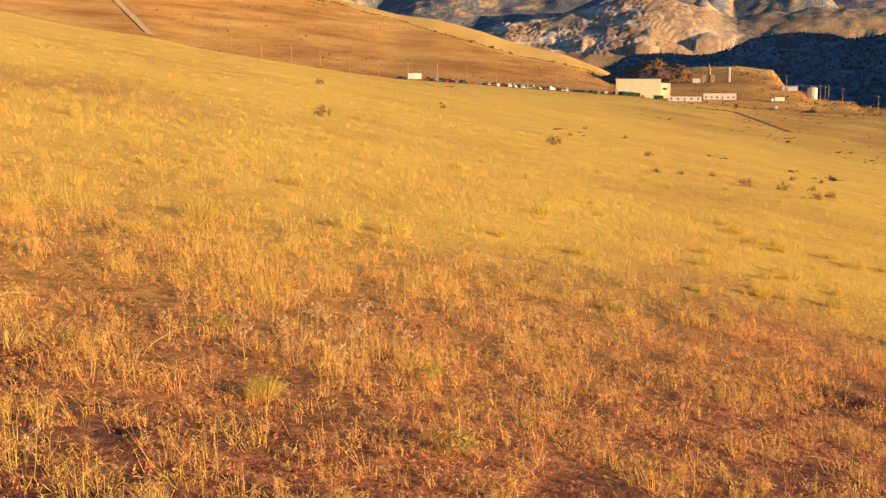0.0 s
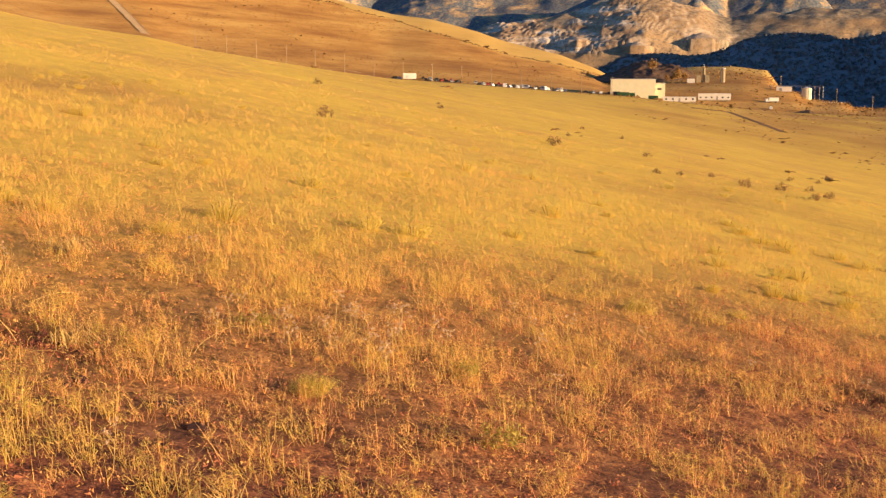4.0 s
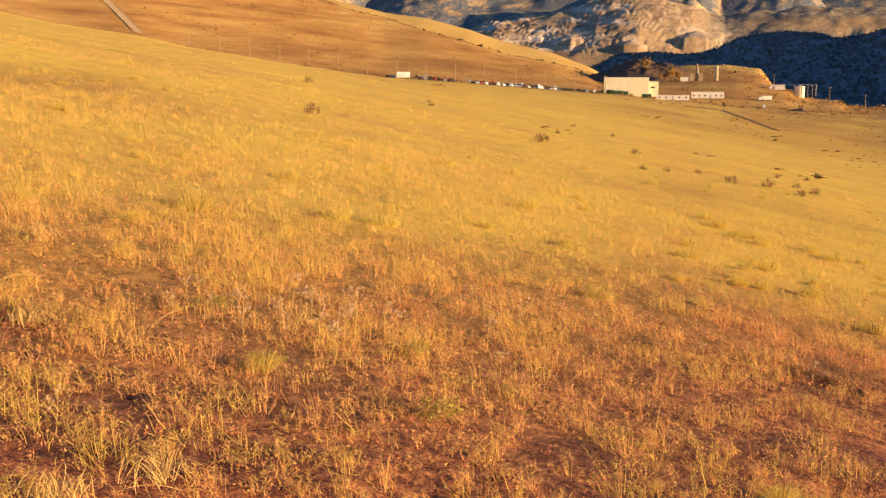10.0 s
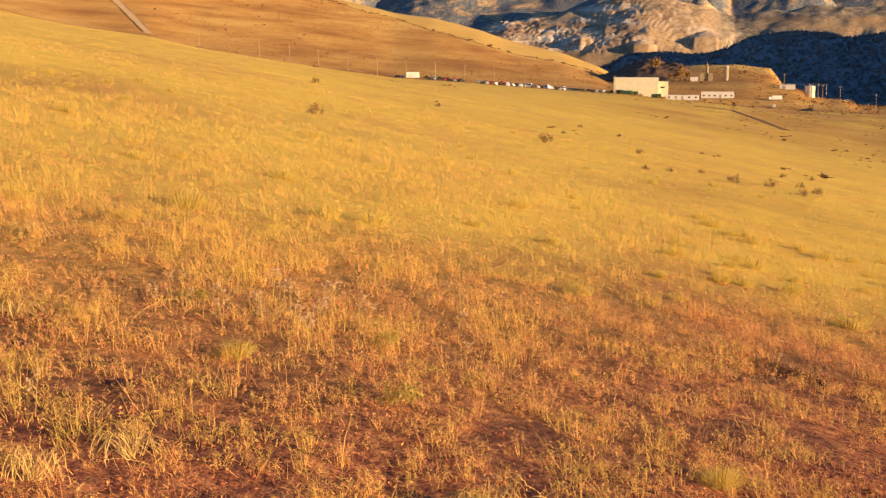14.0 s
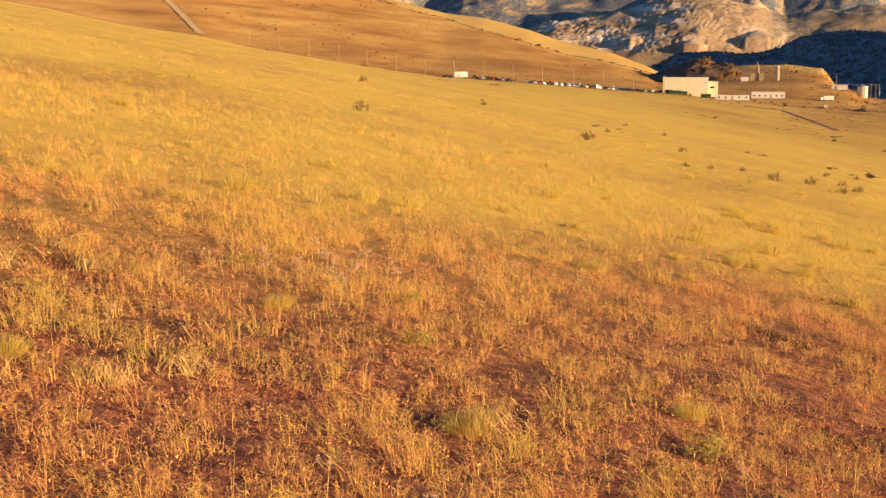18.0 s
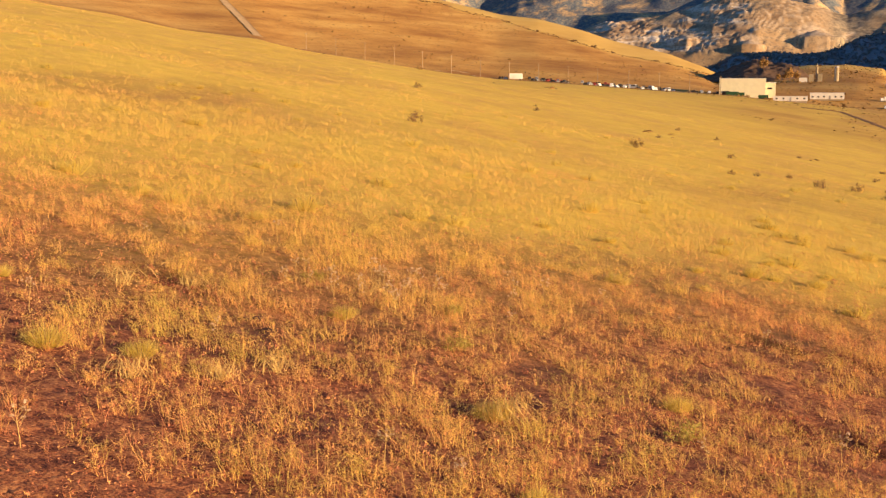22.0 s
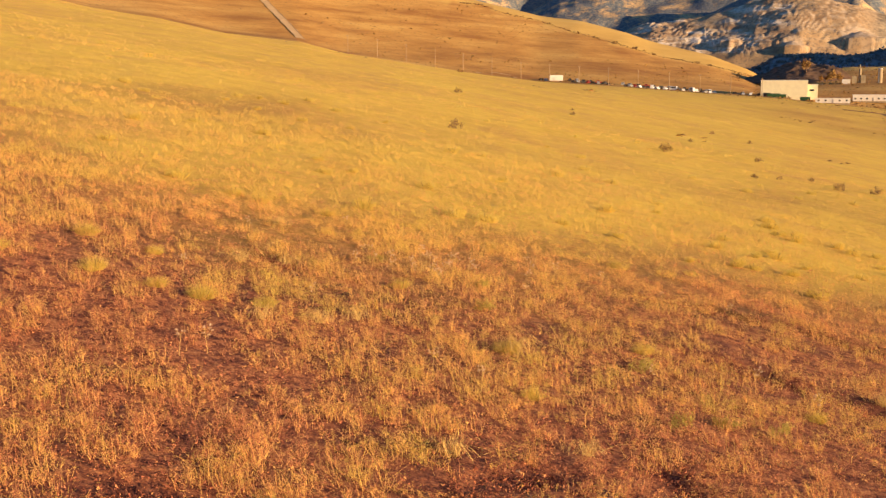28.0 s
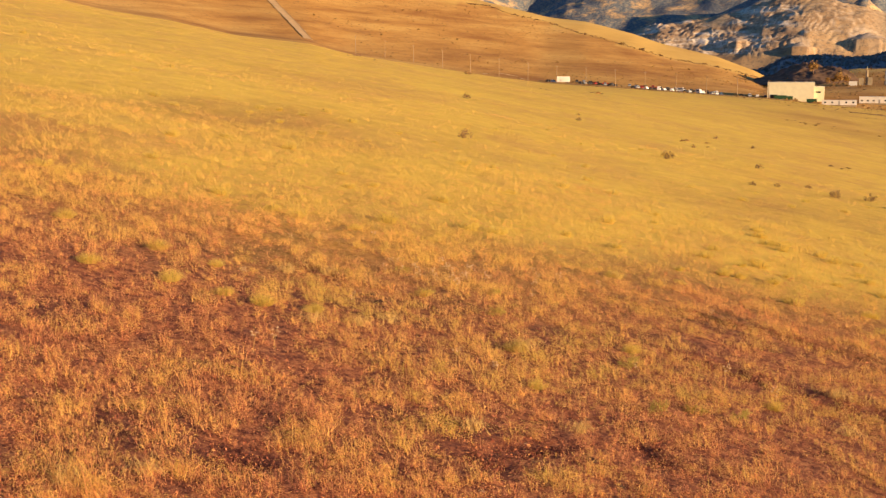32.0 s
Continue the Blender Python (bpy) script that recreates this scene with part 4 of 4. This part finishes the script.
strew([lambda k=k: seed_stalk(400 + k) for k in range(4)],
      [(stalks.gauss(-0.75, 0.55), stalks.gauss(7.6, 0.6)) for _ in range(30)] + [(stalks.uniform(-3.4, 3.6), stalks.uniform(1.0, 9.5)) for _ in range(18)], 0.7, 1.15)
strew([lambda k=k: clod(k) for k in range(3)],
      [(-2.4, 6.6), (-2.12, 5.8), (-1.69, 5.6), (-1.43, 5.32), (-1.6, 5.7), (1.37, 5.07), (-2.16, 5.68), (0.42, 0.1), (0.6, 0.3), (1.3, 0.6), (3.5, 8.95), (2.6, 8.3)], 0.35, 0.75, 0.01)
strew([lambda k=k: stone(k) for k in range(4)],
      [(3.82, 5.02), (3.88, 4.29), (0.71, 0.59), (0.81, 0.26), (-1.38, -1.19), (1.55, 0.1), (0.45, -0.78), (2.01, 9.5), (2.52, 8.56), (2.71, 8.61), (1.0, 0.5), (0.5, 0.3), (3.1, 8.7), (3.3, 8.55), (3.7, 8.5), (3.5, 8.6),
                                              (4.0, 8.4), (4.5, 8.3), (3.4, 5.1), (3.6, 4.9), (4.2, 4.5), (4.4, 4.3), (4.1, 4.6), (0.7, 0.75), (0.9, 0.65), (0.6, 0.45)], 0.2, 0.55, 0.01)


def speckle(name, xs, ys, wide, high, mat, label, seed):
    """Many small far shrubs as one mesh."""
    g = np.random.default_rng(seed)
    n = len(xs)
    zs = land(xs, ys)
    k = 0.7 * np.exp(g.normal(0, 0.5, n))
    mid = np.stack([xs, ys, zs], -1)
    off = g.normal(0, 1, (n, 7, 3, 3)) * np.array([wide * 0.35, wide * 0.35, high * 0.3]) + np.array([0, 0, high * 0.45])
    verts = mid[:, None, None, :] + off * k[:, None, None, None]
    ob = new(name, raw_mesh(name, verts.reshape(-1, 3), np.arange(n * 21).reshape(-1, 3)))
    ob.data.materials.append(mat)
    return tagged(ob, label, "shrubs", kind="stuff")


g = np.random.default_rng(12)
b, r = np.radians(g.uniform(-30, 9, 9000)), g.uniform(640, 1150, 9000)
sx, sy = r * np.sin(b), r * np.cos(b)
keep = (swell(sx, sy, 110, 71, 3) > -0.1) & ((land(sx, sy) - 2.1) / r < curve(np.degrees(b), TRACE) - 0.002)
speckle("hillside_scrub", sx[keep], sy[keep], 0.75, 0.6, DRY_LEAF, "sparse low scrub dotting the brown hill", 13)
b, r = np.radians(g.uniform(-30, 23, 3600)), np.sqrt(g.uniform(85 ** 2, 620 ** 2, 3600))
sx, sy = r * np.sin(b), r * np.cos(b)
keep = swell(sx, sy * 0.35, 30, 73, 3) > 0.35 - 0.5 * ease(0, 15, np.degrees(b)) + 0.3 * ease(-5, -20, np.degrees(b))
speckle("field_scrub", sx[keep], sy[keep], 0.8, 0.3, DRY_LEAF, "scattered brown tussocks in the golden field", 14)
b, r = np.radians(g.uniform(7.8, 21, 2400)), g.uniform(680, 1140, 2400)
speckle("terrace_scrub", r * np.sin(b), r * np.cos(b), 1.3, 0.9, DRY_LEAF, "low scrub round the works and terraces", 15)
line_b = g.uniform(-6, 8.2, 520)
line = [meet(bb, float(curve(bb, TRACE)) + g.normal(0, 0.0003), 760) for bb in line_b]
speckle("hedge_line", np.array([q[0] for q in line]), np.array([q[1] for q in line]), 1.5, 0.8, SAGE_LEAF, "dark line of scrub along the hill track", 16)


# ---- tracks and banks ----
def ribbon(name, mids, width, lift, mat, label, category, crown=0.0):
    """A strip laid over the land along a line of points."""
    left, mid, right = [], [], []
    for k, (x, y) in enumerate(mids):
        a, c = Vector(mids[max(0, k - 1)]), Vector(mids[min(len(mids) - 1, k + 1)])
        n = (c - a).normalized()
        n = Vector((n.y, -n.x)) * width / 2 * (1 + 0.35 * noise.noise(Vector((x * 0.11, y * 0.11, 0))))
        left.append((x - n.x, y - n.y, at(x - n.x, y - n.y) + lift))
        mid.append((x, y, at(x, y) + lift + crown))
        right.append((x + n.x, y + n.y, at(x + n.x, y + n.y) + lift))
    g3 = np.array([left, mid, right])
    ob = new(name, sheet(name, g3[:, :, 0], g3[:, :, 1], g3[:, :, 2]))
    ob.data.materials.append(mat)
    return tagged(ob, label, category, kind="structure")


def sight_line(stops, steps, start):
    out = []
    for (b0, e0), (b1, e1) in zip(stops, stops[1:]):
        for w in np.linspace(0, 1, steps, endpoint=False):
            out.append(meet(b0 + (b1 - b0) * w, e0 + (e1 - e0) * w, start)[:2])
    return out


ribbon("dirt_track", sight_line([(-13.5, 0.036), (-14.3, 0.0508), (-15.05, 0.0639), (-15.9, 0.08)], 10, 440), 5.5, 0.4, DIRT, "pale dirt track climbing the brown hill", "track")
ribbon("track_edge", sight_line([(-13.36, 0.036), (-14.14, 0.0508), (-14.88, 0.0639), (-15.7, 0.08)], 10, 440), 0.9, 0.5, GULLY, "brown eroded gully beside the track", "gully")
ribbon("earth_bank", sight_line([(11.9, -0.0215), (13.64, -0.0248), (15.0, -0.033), (16.24, -0.0413)], 10, 120), 2.8, 0.05, DARK_DIRT, "dark earth bank crossing the field", "bank", 0.25)
ribbon("hill_path", sight_line([(-5.2, 0.0085), (-4.3, 0.0085), (-3.6, 0.0062), (-3.2, 0.0035)], 6, 560), 2.2, 0.2, DIRT, "thin pale path at the hill's foot", "path")


# ---- the works in the valley ----
def put(t, bearing, r, turn=0.0, lift=0.0):
    x, y = from_bearing(bearing, r)
    t.matrix_basis = pose(x, y, at(x, y) + lift, 0, 0, turn - bearing)
    return t


def frame_rect(w, h, d, t):
    bm = bmesh.new()
    for cx, cz, sx, sz in ((0, 0, w, t), (0, h - t, w, t), (-(w - t) / 2, t, t, h - 2 * t), ((w - t) / 2, t, t, h - 2 * t)):
        box(cx, 0, cz, sx, d, sz, 0, bm)
    return bm


def add_window(t, x, y, z, w, h):
    f = part("window", frame_rect(w, h, 0.1, 0.08), STEEL, t)
    f.location = (x, y, z)
    part("pane", box(0, 0.02, 0.05, w - 0.1, 0.03, h - 0.1), GLASS, f)


def warehouse():
    t = thing("warehouse", "large cream steel warehouse with a lower annexe", "building")
    part("wall", box(-2.7, 0, -0.6, 26.0, 24, 11.0, 0.05), CREAM, t)
    part("annexe_wall", box(13.1, 2, -0.6, 5.6, 20, 8.6, 0.05), CREAM, t)
    part("roof", box(-2.7, 0, 10.4, 26.4, 24.4, 0.35, 0.05), ROOF, t)
    part("annexe_roof", box(13.2, 2, 8.0, 5.8, 20.4, 0.3, 0.05), ROOF, t)
    for k in range(17):
        part("rib", box(-15.2 + 1.53 * k, -12.01, -0.6, 0.04, 0.03, 10.9), CREAM, t)
    for k in range(4):
        part("rib", box(10.8 + 1.55 * k, -8.01, -0.6, 0.04, 0.03, 8.3), CREAM, t)
    add_window(t, 12.6, -8.08, 4.4, 2.6, 1.0)
    part("loading_door", box(-12.5, -12.1, -0.3, 4.2, 0.16, 3.6, 0.03), STEEL, t)
    return t


def trailer_house(long, tall):
    t = thing("trailer_house", "long white site trailer with small windows", "trailer", "white site trailers")
    part("body", box(0, 0, 0.5, long, 4.2, tall - 0.7, 0.06), WHITE, t)
    part("roof", box(0, 0, tall - 0.2, long + 0.3, 4.5, 0.2, 0.05), ROOF, t)
    part("skirt", box(0, 0, -0.4, long - 0.3, 3.9, 0.9), CONCRETE, t)
    n = int(long / 3.2)
    for k in range(n):
        x = -long / 2 + long * (k + 0.5) / n
        if k == n // 2:
            part("door", box(x, -2.13, 0.5, 0.95, 0.08, 2.05, 0.02), STEEL, t)
        else:
            add_window(t, x, -2.13, 1.5, 1.1, 0.9)
    return t


def vehicle(name, label, paint, long, tall, cab, bed=False):
    """Wheels along x, the nose to the left."""
    t = thing(name, label, "car", "vehicles parked in a row")
    bm = box(0, 0, 0.32, long, 1.8, tall * 0.42, 0.12)
    body = part("body", bm, paint, t)
    x0, x1 = cab
    bm = box((x0 + x1) / 2, 0, 0.3 + tall * 0.40, x1 - x0, 1.6, tall * 0.52, 0.1)
    for v in bm.verts:
        if v.co.z > tall * 0.75:
            v.co.x = (x0 + x1) / 2 + (v.co.x - (x0 + x1) / 2) * (0.78 if not bed else 0.86)
    part("cabin", bm, paint, t)
    for y in (-0.81, 0.81):
        part("side_window", box((x0 + x1) / 2, y, 0.3 + tall * 0.5, (x1 - x0) * 0.66, 0.05, tall * 0.26, 0.02), GLASS, t)
    part("windscreen", box(x0 + 0.16, 0, 0.3 + tall * 0.5, 0.12, 1.35, tall * 0.28, 0.02), GLASS, t)
    for x in (-long * 0.31, long * 0.31):
        for y in (-0.82, 0.82):
            w = part("wheel", tube((x, y - 0.1, 0.33), (x, y + 0.1, 0.33), 0.33, None, 12), RUBBER, t)
            part("rim", tube((x, y - 0.11, 0.33), (x, y + 0.11, 0.33), 0.18, None, 10), STEEL, w)
    for y in (-0.6, 0.6):
        part("headlight", box(-long / 2 - 0.01, y, 0.6, 0.06, 0.3, 0.16, 0.02), STEEL, body)
    return t


def utility_pole(tall):
    t = thing("utility_pole", "thin weathered wooden utility pole", "pole", "line of poles by the field edge")
    part("post", tube((0, 0, -0.6), (0, 0, tall), 0.19, 0.12, 8), POLE_WOOD, t)
    part("crossarm", box(0, 0, tall - 0.8, 1.8, 0.12, 0.14, 0.02), POLE_WOOD, t)
    for x in (-0.75, 0.75):
        part("insulator", tube((x, 0, tall - 0.66), (x, 0, tall - 0.45), 0.06, 0.04, 6), CONCRETE, t)
    return t


def container(mat, label, long=6.0):
    t = thing("container", label, "container", "steel bins by the warehouse")
    part("body", box(0, 0, 0.1, long, 2.3, 2.1, 0.05), mat, t)
    for k in range(7):
        part("rib", box(-long / 2 + long * (k + 0.5) / 7, -1.17, 0.15, 0.12, 0.08, 1.95), mat, t)
    part("rim", frame_rect(long + 0.1, 0.15, 2.4, 0.05), mat, t).location = (0, 0, 2.15)
    return t


def silo():
    t = thing("silo", "pale concrete silo standing on the terrace", "silo")
    part("shaft", tube((0, 0, -1), (0, 0, 9.6), 1.6, 1.6, 24), CONCRETE, t)
    part("cap", tube((0, 0, 9.6), (0, 0, 10.1), 1.72, 1.3, 24), ROOF, t)
    part("ladder", box(-1.0, -1.4, 0, 0.4, 0.1, 9.4), STEEL, t)
    return t


def batch_tower():
    t = thing("batch_tower", "slim pale plant tower beside concrete bins", "tower")
    part("shaft", tube((0, 0, -1), (0, 0, 10.5), 1.0, 0.8, 16), CONCRETE, t)
    part("head", box(0, 0, 10.2, 1.5, 1.5, 1.4, 0.05), CONCRETE, t)
    part("mast", tube((0, 0, 11.4), (0, 0, 13.0), 0.12, 0.08, 6), STEEL, t)
    part("bin", box(2.2, 0, -0.6, 3.2, 3.0, 6.2, 0.08), CONCRETE, t)
    part("bin", box(-3.6, 0, -0.6, 3.2, 3.0, 5.8, 0.08), CONCRETE, t)
    part("shed", box(-9.0, -1, -0.6, 5.5, 4.0, 3.4, 0.05), WHITE, t)
    return t


def water_tank():
    t = thing("water_tank", "round cream steel storage tank", "tank")
    part("wall", tube((0, 0, -0.5), (0, 0, 6.4), 2.5, None, 28), CREAM, t)
    part("roof", tube((0, 0, 6.4), (0, 0, 7.1), 2.6, 0.3, 28), ROOF, t)
    part("pipe", tube((-2.8, -0.6, -0.3), (-2.8, -0.6, 6.8), 0.14, None, 8), STEEL, t)
    return t


def tree(seed, tall):
    t = thing("cottonwood_tree", "small golden autumn tree by the rocks", "tree", "autumn trees by the works")
    g = random.Random(seed)
    bm = tube((0, 0, -0.4), (0, 0, tall * 0.55), tall * 0.035, tall * 0.02, 8)
    for _ in range(7):
        a = g.uniform(0, 6.28)
        tube((0, 0, tall * g.uniform(0.25, 0.5)), (tall * 0.25 * math.cos(a), tall * 0.25 * math.sin(a), tall * g.uniform(0.55, 0.85)), tall * 0.015, tall * 0.006, 6, bm)
    part("trunk", bm, TWIG, t)
    crown = leaf_part("crown", clumps(900, tall * 0.32, tall * 0.85, tall * 0.035, seed), GOLD_LEAF, t)
    crown.location = (0, 0, tall * 0.15)
    return t


def knoll():
    """A rocky hog's back: one long flank and one short, broken by ledges."""
    u, v = np.meshgrid(np.linspace(-34, 15, 64), np.linspace(-40, 40, 64))
    flank = np.minimum(np.clip((u + 34) / 38, 0, 1), np.clip((15 - u) / 11, 0, 1))
    z = 16 * flank * (1 - np.abs(v / 40) ** 3) * (0.85 + 0.2 * swell(u + 300, v, 18, 81, 4, 0.6)) + 1.8 * np.abs(swell(u, v, 5, 83, 3)) * flank - 2.0
    return sheet("rock_knoll", u, v, z)


put(warehouse(), 9.42, 725)
put(trailer_house(18.6, 3.3), 11.36, 700, lift=0.3)
put(trailer_house(19.6, 4.4), 12.95, 752, lift=0.3)
for bearing, r, mat, label, long in ((8.75, 706, GREEN, "dark green steel refuse container", 7.0), (9.1, 708, GREEN, "dark green steel refuse container", 5.0), (10.15, 706, GREEN, "dark green steel refuse container", 5.5),
                                     (8.45, 708, CAR_DARK, "black steel skip by the warehouse", 4.0)):
    put(container(mat, label, long), bearing, r)
put(silo(), 13.31, 880)
put(batch_tower(), 12.45, 880)
put(water_tank(), 17.05, 842).scale = (1.3, 1.3, 1.1)
rock = tagged(new("rock_knoll", knoll()), "dark broken rock knoll above the works", "rock knoll")
rock.data.materials.append(ROCK)
put(rock, 9.9, 965, 45)
rock.scale = (1.3, 1.2, 1.1)
for k, (bearing, r, tall) in enumerate(((10.1, 935, 9.5), (11.25, 900, 9.5), (11.6, 905, 7.0), (10.75, 915, 5.5), (8.6, 930, 5.0), (8.95, 935, 5.5), (11.0, 905, 5.0))):
    put(tree(200 + k, tall), bearing, r, lift=8.0 if k == 0 else 0.0)

# poles along the field edge, and by the tank
first_pole = put(utility_pole(10.5), 8.22, 700)
for bearing in (6.8, 5.39, 3.97, 2.52, 1.13, -0.27, -1.66, -3.03, -4.42, -5.8, -7.14, -8.53, -9.9, -11.3):
    x, y = from_bearing(bearing, 700)
    copy_thing(first_pole, pose(x, y, at(x, y), 0, 0, -bearing))
for bearing, r, turn in ((17.4, 838, 10), (17.6, 836, 35), (18.36, 838, 0), (19.9, 800, 20), (15.9, 842, 0)):
    x, y = from_bearing(bearing, r)
    copy_thing(first_pole, pose(x, y, at(x, y), 0, 0, turn)).scale = (1, 1, 0.95)

van = put(thing("box_van", "white box trailer parked by the field", "trailer"), -1.36, 720)
part("box", box(0, 0, 0.7, 8.4, 2.6, 3.4, 0.25), WHITE, van)
for x in (-2.6, 2.6):
    for y in (-1.1, 1.1):
        part("wheel", tube((x, y - 0.12, 0.4), (x, y + 0.12, 0.4), 0.42, None, 12), RUBBER, van)
part("hitch", box(-4.9, 0, 0.6, 1.6, 0.2, 0.2), STEEL, van)

fleet = [("sedan", "white sedan parked in a row", CAR_WHITE, 4.6, 1.45, (-1.0, 1.5), False), ("pickup", "white pickup truck parked in a row", CAR_WHITE, 5.5, 1.85, (-1.0, 0.8), True),
         ("suv", "silver sport utility car parked in a row", CAR_SILVER, 4.7, 1.75, (-0.9, 2.1), False), ("sedan", "dark sedan parked in a row", CAR_DARK, 4.6, 1.45, (-1.0, 1.5), False),
         ("van", "tall white van parked in a row", CAR_WHITE, 5.6, 2.3, (-2.0, 2.6), False), ("pickup", "dark red pickup truck parked in a row", CAR_RED, 5.4, 1.8, (-1.0, 0.8), True)]
models = [None] * len(fleet)
g = random.Random(9)
parked = [(1.95 + 0.205 * k, 714 + 7 * (k % 3)) for k in range(21)] + [(-0.55 + 0.24 * k, 722 + 6 * (k % 2)) for k in range(8)] + [(7.0 + 0.36 * k, 712) for k in range(4)] + [(1.8 + 0.36 * k, 737) for k in range(12)] + [(-0.7 + 0.33 * k, 736) for k in range(6)] + [(-2.05, 722), (-1.85, 724), (15.5, 728)]
order = [3, 2, 5, 0, 3, 3, 4, 0, 3, 1, 2, 4, 3, 0, 3, 4, 1, 3, 2, 4, 0, 3, 2, 3, 5, 3, 2, 3, 3, 3, 2, 0, 3, 2, 3, 3, 5, 3, 3, 2, 3, 3, 2, 3, 3, 3, 2, 3, 3, 5, 3, 3, 0, 1]
for (bearing, r), kind in zip(parked, order):
    x, y = from_bearing(bearing, r)
    m = pose(x, y, at(x, y), 0, 0, -bearing + g.choice((80, 100, 260, 280, 180)) + g.uniform(-25, 25))
    if models[kind] is None:
        models[kind] = vehicle(*fleet[kind])
        models[kind].matrix_basis = m
    else:
        copy_thing(models[kind], m)

truck = put(thing("box_truck", "white box truck standing by the works", "truck"), 15.55, 768, 12)
part("cargo_box", box(0.8, 0, 0.95, 6.0, 2.4, 2.3, 0.06), WHITE, truck)
part("cab", box(-3.4, 0, 0.6, 1.9, 2.2, 1.9, 0.2), CAR_WHITE, truck)
part("windscreen", box(-4.33, 0, 1.5, 0.06, 1.8, 0.7, 0.02), GLASS, truck)
part("chassis", box(-0.2, 0, 0.55, 7.8, 0.9, 0.35), STEEL, truck)
for x in (-3.2, 2.2):
    for y in (-1.0, 1.0):
        wheel = part("wheel", tube((x, y - 0.14, 0.45), (x, y + 0.14, 0.45), 0.45, None, 12), RUBBER, truck)
        part("rim", tube((x, y - 0.15, 0.45), (x, y + 0.15, 0.45), 0.22, None, 10), STEEL, wheel)

# shed, rail and pipe by the tank
shed = put(thing("pump_shed", "low white pump shed above the slope", "shed"), 16.05, 842)
shed.scale = (1.8, 1.3, 1.0)
part("wall", box(0, 0, -0.4, 5.6, 3.4, 3.2, 0.04), WHITE, shed)
part("roof", box(0, 0, 2.8, 6.0, 3.8, 0.2, 0.04), ROOF, shed)
part("door", box(-1.2, -1.73, 0.0, 0.9, 0.07, 2.05, 0.02), STEEL, shed)
rail = put(thing("guard_rail", "grey steel guard rail along the embankment", "rail"), 18.3, 842)
for k in range(9):
    part("post", tube((-8 + 2 * k, 0, -0.5), (-8 + 2 * k, 0, 1.1), 0.07, None, 6), STEEL, rail)
for z in (0.55, 1.0):
    part("bar", tube((-8, 0, z), (8, 0, z), 0.06, None, 6), STEEL, rail)
pipe = put(thing("overhead_pipe", "thin overhead pipe on steel posts", "pipe"), 16.6, 842)
pipe.scale = (2.0, 1.0, 0.85)
part("run", tube((-9, 0, 6.6), (9, 0, 6.2), 0.12, None, 8), STEEL, pipe)
for x in (-8.5, -3, 3, 8.5):
    part("post", tube((x, 0, -2.5), (x, 0, 6.4), 0.1, None, 8), STEEL, pipe)

# a brown cylinder, added in place of an unclear low reddish object
log = part("fallen_log", tube((-1.0, 0, 0.16), (1.0, 0.2, 0.2), 0.24, 0.17, 10), TWIG)
put(tagged(log, "dark cylinder for an unclear low object on the grassy brow", "log"), -11.3, 296)

mound_mesh = knoll()
heap = tagged(new("earth_heap", mound_mesh), "dark heap of dug earth at the field edge", "earth heap")
heap.data.materials.append(ROCK)
put(heap, 17.1, 640)
heap.scale = (0.3, 0.2, 0.13)
